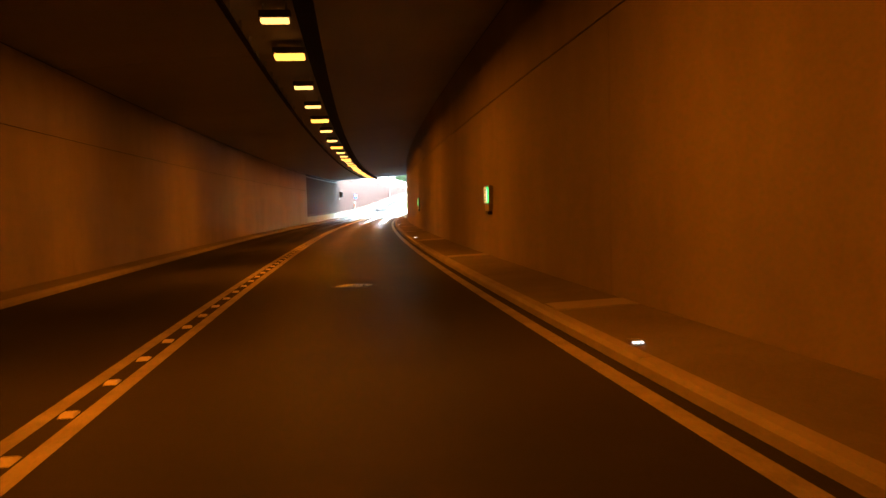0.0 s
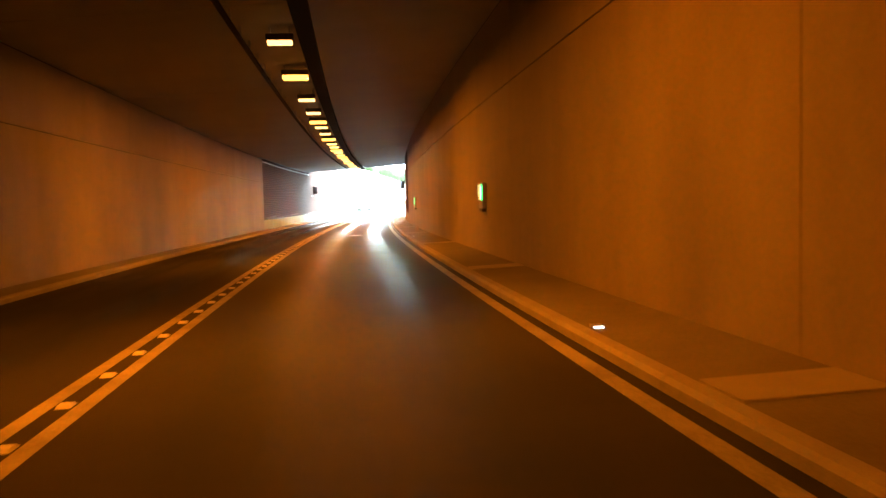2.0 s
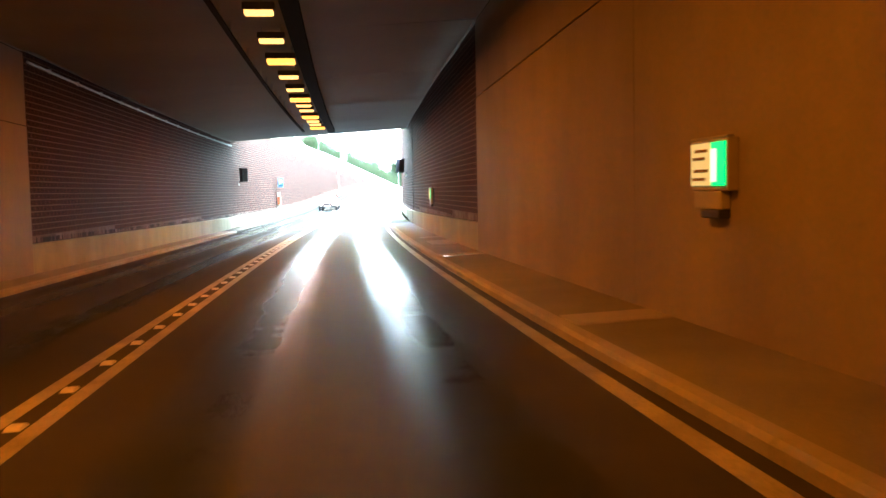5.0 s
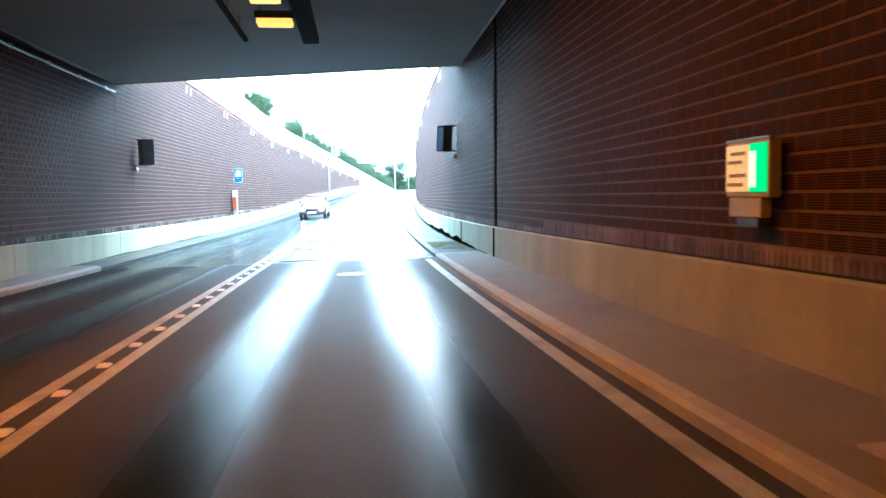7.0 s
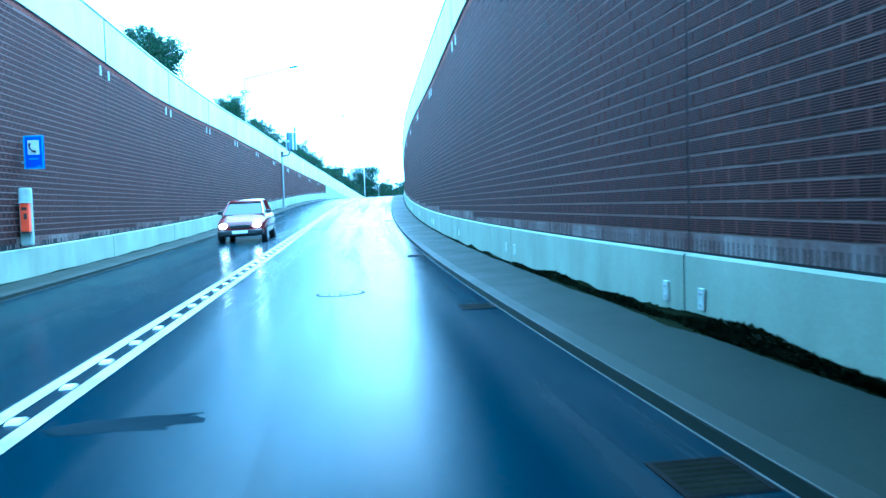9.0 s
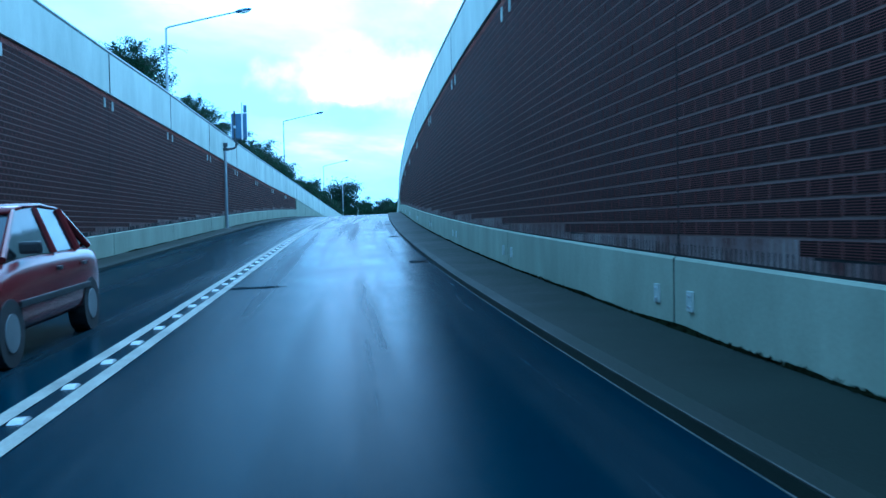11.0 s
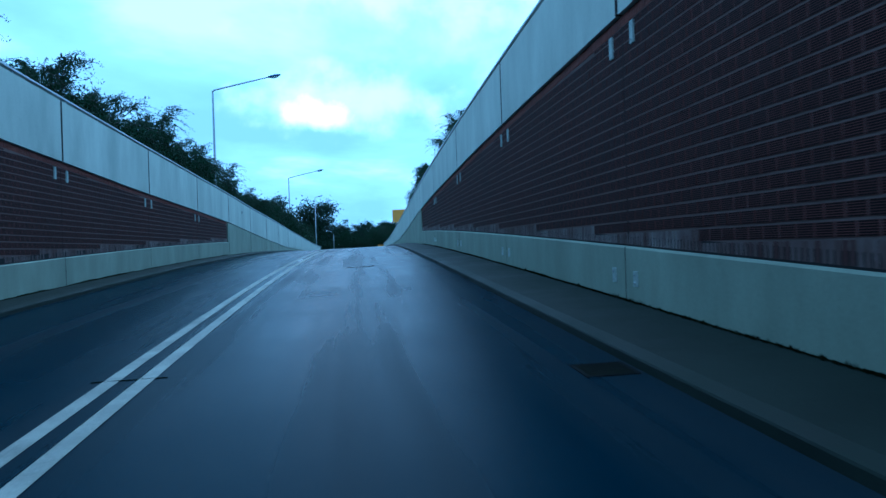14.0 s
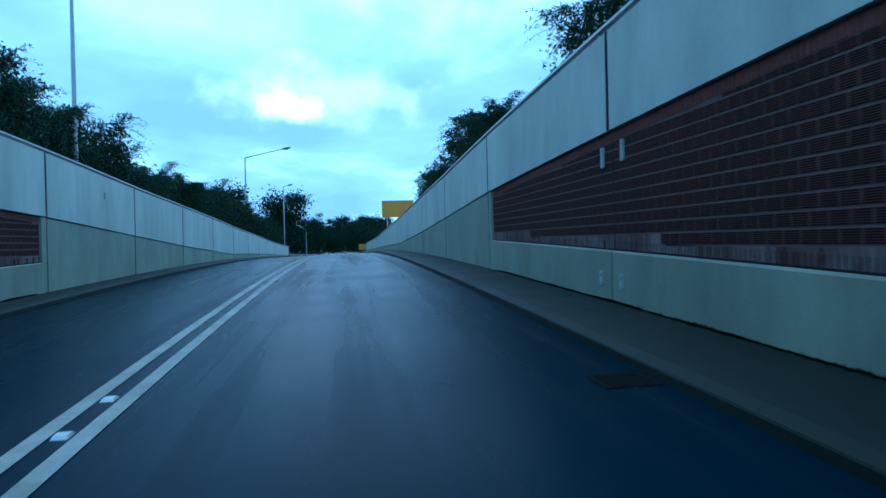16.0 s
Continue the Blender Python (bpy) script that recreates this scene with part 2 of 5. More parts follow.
    l.new(dry_rough, rm.inputs["A"])
    l.new(rm.outputs["Result"], b.inputs["Roughness"])
    return m


def perforated(m):
    """Adds the rows of slots in the face of an acoustic brick; UV runs 0 to 1 over the face."""
    nt = m.node_tree
    n, l = nt.nodes, nt.links
    b = n["Principled BSDF"]
    base = b.inputs["Base Color"].links[0].from_socket
    uv = n.new("ShaderNodeUVMap")
    sp = n.new("ShaderNodeSeparateXYZ")
    l.new(uv.outputs[0], sp.inputs[0])
    band = math_node(nt, "ABSOLUTE", math_node(nt, "SUBTRACT", math_node(nt, "FRACT", math_node(nt, "MULTIPLY", sp.outputs["Y"], 6.0)), 0.5))
    across = math_node(nt, "ABSOLUTE", math_node(nt, "SUBTRACT", sp.outputs["X"], 0.5))
    slot = math_node(nt, "MULTIPLY", math_node(nt, "LESS_THAN", band, 0.33), math_node(nt, "LESS_THAN", across, 0.462))
    cm = n.new("ShaderNodeMix")
    cm.data_type = "RGBA"
    cm.inputs["B"].default_value = (0.009, 0.007, 0.007, 1)
    l.new(slot, cm.inputs["Factor"])
    l.new(base, cm.inputs["A"])
    l.new(cm.outputs["Result"], b.inputs["Base Color"])
    return m


M = {
    "asphalt": asphalt("wet_asphalt"),
    "concrete": material("fair_faced_concrete", (0.19, 0.205, 0.150), (0.345, 0.365, 0.272), (0.65, 0.9), 0.9, 30, 0.12, spec=0.2, fine_part=0.2, stretch=(1, 1, 0.5)),
    "concrete_clean": material("coping_concrete", (0.37, 0.39, 0.325), (0.60, 0.62, 0.53), (0.6, 0.85), 0.8, 30, 0.1, spec=0.2, fine_part=0.2, stretch=(1, 1, 0.45)),
    "tunnel_concrete": material("sooty_tunnel_concrete", (0.15, 0.132, 0.108), (0.31, 0.28, 0.24), (0.6, 0.85), 0.4, 22, 0.05, fine_part=0.14, stretch=(1, 1, 0.55)),
    "soffit": material("soffit_concrete", (0.22, 0.22, 0.21), (0.36, 0.36, 0.34), (0.55, 0.8), 0.35, 20, 0.15),
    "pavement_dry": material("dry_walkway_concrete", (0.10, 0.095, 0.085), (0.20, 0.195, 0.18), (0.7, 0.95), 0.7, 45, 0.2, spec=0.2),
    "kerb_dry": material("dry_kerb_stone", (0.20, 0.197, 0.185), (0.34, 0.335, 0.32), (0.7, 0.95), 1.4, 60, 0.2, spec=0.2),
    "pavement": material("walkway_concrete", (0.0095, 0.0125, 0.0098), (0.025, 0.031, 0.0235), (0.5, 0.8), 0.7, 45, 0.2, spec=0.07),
    # pale colour of the gutter line and of the sheen painted on the kerb edge
    "pale_edge": material("pale_kerb_edge", (0.05, 0.052, 0.048), (0.12, 0.12, 0.11), (0.7, 0.9), 3.0, 60, 0.1, spec=0.1),
    "joint": material("joint_filler", (0.012, 0.012, 0.012), (0.03, 0.03, 0.03), (0.7, 0.9), 2, 40, 0.1, spec=0.05),
    "mortar": material("grey_mortar", (0.10, 0.073, 0.065), (0.185, 0.135, 0.118), (0.8, 0.95), 0.8, 40, 0.2, spec=0.05),
    "brick": perforated(material("acoustic_brick", (0.056, 0.023, 0.020), (0.118, 0.048, 0.040), (0.7, 0.9), 0.5, 60, 0.15, island=True, spec=0.05)),
    "brick_single": perforated(material("acoustic_brick_single", (0.056, 0.023, 0.020), (0.118, 0.048, 0.040), (0.7, 0.9), 0.5, 60, 0.15, each=True, spec=0.05)),
    "soldier": material("pale_soldier_brick", (0.05, 0.019, 0.016), (0.24, 0.20, 0.185), (0.6, 0.85), 0.8, 40, 0.2, spec=0.1, fine_part=0.12, reach=(0.46, 0.62), island=True),
    "soldier_red": material("red_soldier_brick", (0.09, 0.032, 0.025), (0.21, 0.08, 0.058), (0.6, 0.85), 1.6, 40, 0.2, island=True, spec=0.1),
    "paint": material("road_paint", (0.13, 0.13, 0.11), (0.42, 0.41, 0.345), (0.5, 0.7), 1.6, 45, 0.2, spec=0.1),
    "steel": material("galvanised_steel", (0.28, 0.29, 0.3), (0.45, 0.46, 0.47), (0.35, 0.55), 3.0, 60, 0.05, metal=0.8),
    "dark_steel": material("dark_painted_steel", (0.03, 0.03, 0.032), (0.07, 0.07, 0.072), (0.4, 0.6), 3.0, 60, 0.05, metal=0.3),
    "iron": material("wet_cast_iron", (0.007, 0.007, 0.007), (0.018, 0.018, 0.018), (0.4, 0.6), 5.0, 60, 0.15, spec=0.004),
    "soil": material("grass_and_soil", (0.035, 0.05, 0.018), (0.07, 0.085, 0.035), (0.85, 0.95), 0.2, 6, 0.4),
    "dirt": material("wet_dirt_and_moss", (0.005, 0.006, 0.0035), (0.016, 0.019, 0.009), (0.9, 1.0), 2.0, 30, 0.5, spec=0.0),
}


# ---- building helpers ----
def finish(name, verts, faces, mat, parent=None, uvs=None, smooth=False):
    me = bpy.data.meshes.new(name)
    me.from_pydata([tuple(v) for v in verts], [], faces)
    if uvs is not None:
        layer = me.uv_layers.new(name="UVMap")
        index = np.empty(len(me.loops), dtype=np.int32)
        me.loops.foreach_get("vertex_index", index)
        layer.data.foreach_set("uv", np.asarray(uvs, dtype=np.float32)[index].ravel())
    if mat is not None:
        me.materials.append(mat)
    if smooth:
        me.polygons.foreach_set("use_smooth", [True] * len(me.polygons))
    me.update()
    ob = new(name, me)
    if parent is not None:
        ob.parent = parent
    return ob


def part(name, bm, mat, parent=None, label=""):
    """Links a bmesh as one mesh object under a thing or a part."""
    me = bpy.data.meshes.new(name)
    bmesh.ops.recalc_face_normals(bm, faces=bm.faces[:])
    bm.to_mesh(me)
    bm.free()
    me.materials.append(mat)
    ob = new(name, me)
    if parent is not None:
        ob.parent = parent
    if label:
        ob["label"] = label
    return ob


def thing(name, m, label, category, group=""):
    ob = new(name)
    ob.matrix_world = m
    return tagged(ob, label, category, group)


def box(bm, x0, x1, y0, y1, z0, z1, bevel=0.0, m=None):
    made = bmesh.ops.create_cube(bm, size=1.0)["verts"]
    for v in made:
        v.co = Vector((x0 + (v.co.x + 0.5) * (x1 - x0), y0 + (v.co.y + 0.5) * (y1 - y0), z0 + (v.co.z + 0.5) * (z1 - z0)))
    if bevel:
        edges = list({e for v in made for e in v.link_edges})
        out = bmesh.ops.bevel(bm, geom=edges, offset=bevel, segments=2, affect="EDGES", profile=0.6)
        made = list({v for f in out["faces"] for v in f.verts} | {v for v in made if v.is_valid})
    if m is not None:
        bmesh.ops.transform(bm, matrix=m, verts=[v for v in made if v.is_valid])
    return bm


def tube(bm, points, radii, sides=10):
    """A round bar through the points, tapering with the radii, with closed ends."""
    rings = []
    for i, p in enumerate(points):
        p = Vector(p)
        way = (Vector(points[min(i + 1, len(points) - 1)]) - Vector(points[max(i - 1, 0)])).normalized()
        side = way.orthogonal().normalized() if not rings else (rings[-1][1] - way * rings[-1][1].dot(way)).normalized()
        up = way.cross(side)
        ring = [bm.verts.new(p + float(radii[i]) * (math.cos(a) * side + math.sin(a) * up)) for a in (2 * math.pi * k / sides for k in range(sides))]
        rings.append((ring, side))
    for (a, _), (b, _) in zip(rings, rings[1:]):
        for k in range(sides):
            bm.faces.new((a[k], a[(k + 1) % sides], b[(k + 1) % sides], b[k]))
    bm.faces.new(rings[0][0][::-1])
    bm.faces.new(rings[-1][0])
    return bm


def stations(a, b, step=2.0):
    return np.linspace(a, b, max(2, int(math.ceil((b - a) / step)) + 1))


def sweep(name, ss, profile, mat, parent=None, closed=True):
    """A bar along the road: profile(s) gives its corners as (d, h) pairs, in order."""
    verts, uvs, faces = [], [], []
    count = len(profile(ss[0]))
    for s in ss:
        pr = np.array(profile(s), float)
        verts.extend(on(s, pr[:, 0], pr[:, 1]))
        uvs.extend((d, s) for d, _ in pr)
    spans = count if closed else count - 1
    for i in range(len(ss) - 1):
        for k in range(spans):
            a, b = i * count + k, i * count + (k + 1) % count
            faces.append((a, b, b + count, a + count))
    if closed:
        faces.append(tuple(range(count))[::-1])
        faces.append(tuple((len(ss) - 1) * count + k for k in range(count)))
    ob = finish(name, verts, faces, mat, parent, uvs)
    bm = bmesh.new()
    bm.from_mesh(ob.data)
    bmesh.ops.recalc_face_normals(bm, faces=bm.faces[:])
    if not closed and sum(f.normal.z for f in bm.faces) < 0:
        bmesh.ops.reverse_faces(bm, faces=bm.faces[:])
    bm.to_mesh(ob.data)
    bm.free()
    return ob


def bar(side, d0, d1, h0, h1):
    """Profile of a rectangular bar between two distances from the middle line on one side."""
    h0, h1 = (f if callable(f) else (lambda s, v=f: v) for f in (h0, h1))
    return lambda s: [(side * d0, h0(s)), (side * d1, h0(s)), (side * d1, h1(s)), (side * d0, h1(s))]


# ---- ground, road, walkways ----
S_FAR = 600.0
ss = stations(-60, S_FAR, 3.0)
tagged(sweep("road", ss, lambda s: [(-4.3, 0), (-2.2, 0), (0, 0), (2.2, 0), (4.95, 0)], M["asphalt"], closed=False), "wet dark asphalt road with dry tunnel stretch", "road", kind="structure")

SIDES = {1: "right", -1: "left"}
for side in (1, -1):
    k, w = KERB[side], W[side]
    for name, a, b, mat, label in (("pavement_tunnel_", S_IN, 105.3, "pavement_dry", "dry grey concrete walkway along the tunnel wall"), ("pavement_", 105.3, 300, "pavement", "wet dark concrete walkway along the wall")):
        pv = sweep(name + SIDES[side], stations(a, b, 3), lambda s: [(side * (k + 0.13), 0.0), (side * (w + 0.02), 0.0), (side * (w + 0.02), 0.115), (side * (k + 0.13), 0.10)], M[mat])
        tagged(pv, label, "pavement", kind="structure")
    kerb = tagged(new("kerb_" + SIDES[side]), "low grey stone kerb", "kerb", kind="structure")
    for i in range(110):
        a = S_IN + 3.0 * i
        if a < 103:
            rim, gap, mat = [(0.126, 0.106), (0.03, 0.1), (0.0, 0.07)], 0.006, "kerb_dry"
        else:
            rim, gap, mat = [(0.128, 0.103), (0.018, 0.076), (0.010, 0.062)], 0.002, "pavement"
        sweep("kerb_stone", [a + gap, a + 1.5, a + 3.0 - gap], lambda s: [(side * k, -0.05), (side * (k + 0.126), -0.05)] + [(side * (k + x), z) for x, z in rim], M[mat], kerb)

# ground beyond the walls, one sheet to the horizon
verts, faces = [], []
gs = list(stations(-60, 620, 6.0))
offs = [-1500, -300, -60, -20, -9, -4.75, 5.4, 10, 20, 60, 300, 900]
for s in gs:
    lip = float(coping_top(s)) - 0.35 if s > S_PORTAL else 6.3
    lip = np.interp(s, [300, 330], [lip, -0.12]) if s > 300 else lip
    for d in offs:
        rise = np.interp(abs(d), [5, 9, 20, 60], [0, 0.25, 0.5, 0.6]) if s < 320 else 0.0
        p = on(s, d, lip + rise - (CROSS * np.clip(d, -6, 6) if s > 330 else 0))
        if abs(d) > 200:
            p[2] = 3.0
        verts.append(p)
n = len(offs)
for i in range(len(gs) - 1):
    for j in range(n - 1):
        if j == 5 and gs[i + 1] > S_PORTAL + 6 and gs[i] < 330:
            continue
        faces.append((i * n + j, i * n + j + 1, (i + 1) * n + j + 1, (i + 1) * n + j))
GROUND_LATER = (verts, faces)

# ---- tunnel ----
def ceiling_profile(left, right):
    a, b = -W[-1] - 0.03, W[1] + 0.03
    return [(a, left - 0.02), (a + 0.02, left), (b - 0.02, right), (b, right - 0.02), (b + 0.5, right - 0.02), (b + 0.5, right + 0.9), (a - 0.5, right + 0.9), (a - 0.5, left - 0.02)]


def joined(name, obs, mat):
    bm = bmesh.new()
    for o in obs:
        bm.from_mesh(o.data)
        bpy.data.objects.remove(o)
    return part(name, bm, mat)


pieces = [sweep("piece", stations(a + 0.012, b - 0.012, 3), lambda s: ceiling_profile(CEIL_A, CEIL_A + 0.42), M["soffit"]) for a, b in zip(TUNNEL_JOINTS, TUNNEL_JOINTS[1:])]
pieces += [sweep("piece", stations(a + 0.012, b - 0.012, 3), lambda s: ceiling_profile(CEIL_B - 0.1, CEIL_B + 0.24), M["soffit"]) for a, b in zip(DECK_JOINTS, DECK_JOINTS[1:])]
pieces.append(sweep("piece", stations(S_IN, S_PORTAL - 0.1, 4), lambda s: [(-W[-1] - 0.4, CEIL_B + 0.4), (W[1] + 0.4, CEIL_B + 0.4), (W[1] + 0.4, CEIL_B + 0.8), (-W[-1] - 0.4, CEIL_B + 0.8)], M["soffit"]))
tagged(joined("ceiling", pieces, M["soffit"]), "grey concrete tunnel soffit cast in bays", "ceiling", kind="structure")

# added across the road behind the drive's start, never in view; shuts out daylight
end = sweep("wall_south", [S_IN - 0.5, S_IN], lambda s: [(-W[-1] - 0.5, -0.2), (W[1] + 0.5, -0.2), (W[1] + 0.5, CEIL_A + 0.5), (-W[-1] - 0.5, CEIL_A + 0.5)], M["tunnel_concrete"])
tagged(end, "added plain wall closing the tunnel out of view", "wall", kind="structure")

SEAM = {1: 3.36, -1: 3.1}
BRICK_WALL = {}
for side in (1, -1):
    w = W[side]
    wall = tagged(new("wall_tunnel_" + SIDES[side]), "sooty fair-faced concrete tunnel wall with formwork joints", "wall", kind="structure")
    sweep("backing", stations(S_IN, S_BRICK - 0.02, 4), bar(side, w + 0.03, w + 0.6, -0.2, CEIL_A + 0.5), M["joint"], wall)
    for a, b in zip(TUNNEL_JOINTS, TUNNEL_JOINTS[1:]):
        sweep("concrete_panel", stations(a + 0.007, b - 0.007, 3.6), bar(side, w, w + 0.2, 0.02, SEAM[side] - 0.012), M["tunnel_concrete"], wall)
        sweep("concrete_panel", stations(a + 0.007, b - 0.007, 3.6), bar(side, w + 0.008, w + 0.2, SEAM[side] + 0.012, CEIL_A - 0.05 if side < 0 else CEIL_A + 0.35), M["tunnel_concrete"], wall)

    # brick-clad wall: plinth, backing, coping
    wall = tagged(new("wall_brick_" + SIDES[side]), "dark red acoustic brick wall between pale concrete plinth and coping", "wall", kind="structure")
    BRICK_WALL[side] = wall
    top = lambda s: float(coping_base(s, side)) + 0.1 if s > S_PORTAL else CEIL_B + (0.15 if side > 0 else -0.15)
    sweep("backing", stations(S_BRICK, S_BRICK_END - 0.02, 2.5), bar(side, w + 0.050, w + 0.6, -0.2, top), M["mortar"], wall)
    sweep("soldier_bed", stations(S_BRICK, S_BRICK_END - 0.02, 2.5), bar(side, w + 0.0475, w + 0.08, PLINTH, PLINTH + 0.115), M["joint"], wall)
    blocks = DECK_JOINTS + [j for j in JOINTS[side] if j > 112]
    for a, b in zip(blocks, blocks[1:]):
        if a >= 300:
            continue
        if a < S_BRICK_END:
            sweep("plinth_panel", stations(a + 0.018, b - 0.018, 2.6), lambda s: [(side * w, 0.02), (side * (w + 0.3), 0.02), (side * (w + 0.3), PLINTH), (side * (w + 0.02), PLINTH), (side * w, PLINTH - 0.02)], M["concrete"], wall)
        if a >= S_BRICK_END - 1:
            sweep("concrete_panel", stations(a + 0.058, b - 0.058, 2.6), bar(side, w, w + 0.35, 0.02, lambda s: max(0.05, float(coping_base(s, side)) - 0.025)), M["concrete"], wall)
        if a >= S_PORTAL - 1:
            sweep("coping_panel", stations(a + 0.058, b - 0.058, 2.6), bar(side, w - 0.012, w + 0.38, lambda s: max(0.07, float(coping_base(s, side)) + 0.008), lambda s: float(coping_top(s))), M["concrete_clean"], wall)
    for j in DECK_JOINTS[1:] + [q for q in JOINTS[side] if 112 < q < 209.5]:
        sweep("joint_strip", [j - 0.013, j + 0.013], bar(side, w + 0.046, w + 0.1, PLINTH, lambda s: float(coping_base(s, side)) if s > S_PORTAL else CEIL_B + (0.15 if side > 0 else -0.15)), M["joint"], wall)
    for j in [q for q in JOINTS[side] if 112 < q < 300]:
        sweep("joint_strip", [j - 0.057, j + 0.057], bar(side, w - 0.008, w + 0.08, lambda s: max(0.09, float(coping_base(s, side)) + 0.02), lambda s: float(coping_top(s)) - 0.005), M["joint"], wall)
        if j < 300:
            sweep("joint_strip", [j - 0.017, j + 0.017], bar(side, w + 0.004, w + 0.08, 0.03, lambda s: PLINTH - 0.012 if s < S_BRICK_END else max(0.06, float(coping_base(s, side)) - 0.03)), M["joint"], wall)
    sweep("joint_filler", stations(S_PORTAL, 300, 3), bar(side, w + 0.09, w + 0.33, lambda s: 0.1 if s > S_BRICK_END else float(coping_base(s, side)) + 0.03, lambda s: float(coping_top(s)) - 0.02), M["joint"], wall)
    sweep("brick_end_pier", [S_BRICK_END, 211.088], bar(side, w, w + 0.35, 0.02, lambda s: float(coping_base(s, side)) - 0.012), M["concrete"], wall)
    sweep("cap_rail", stations(S_PORTAL, 300, 3), bar(side, w - 0.03, w + 0.1, lambda s: float(coping_top(s)) + 0.05, lambda s: float(coping_top(s)) + 0.085), M["steel"], wall)
    for j in JOINTS[side]:
        if S_PORTAL + 2 < j < 300:
            for off in (-2.6, 0.3, 2.6):
                sweep("rail_foot", [j + off, j + off + 0.05], bar(side, w, w + 0.06, lambda s: float(coping_top(s)) - 0.01, lambda s: float(coping_top(s)) + 0.052), M["steel"], wall)

# dark strips at the last two joints before the mouth, one up to the soffit
for a in (102.92, 108.98):
    sweep("joint_cover", [a, a + 0.11, a + 0.22], lambda s: [(W[1] - 0.006, 0.116), (W[1] + 0.12, 0.116), (W[1] + 0.12, PLINTH - 0.004), (W[1] - 0.006, PLINTH - 0.022)], M["dirt"], BRICK_WALL[1])
# the tall strip's near-black colour stands in for the shade in an open gap
sweep("joint_cover", [102.92, 103.03, 103.14], lambda s: [(W[1] + 0.032, PLINTH + 0.004), (W[1] + 0.12, PLINTH + 0.004), (W[1] + 0.12, CEIL_B + 0.16), (W[1] + 0.032, CEIL_B + 0.16)], M["dirt"], BRICK_WALL[1])

# portal beam over the exit
beam = sweep("portal_beam", [S_PORTAL - 0.05, S_PORTAL + 0.5], lambda s: [(-W[-1] - 0.6, CEIL_B - 0.1), (W[1] + 0.6, CEIL_B + 0.25), (W[1] + 0.6, 6.9), (-W[-1] - 0.6, 6.9)], M["concrete"])
tagged(beam, "concrete head beam over the tunnel mouth", "beam", kind="structure")

verts, faces = GROUND_LATER
tagged(finish("ground", verts, faces, M["soil"]), "grassy ground above the cutting", "ground", kind="structure")

# ---- road markings ----
def strip(name, a, b, d0, d1, step=3.0, lift=0.006):
    return sweep(name, stations(a, b, step), lambda s: [(d0, lift), (d1, lift)], M["paint"], closed=False)


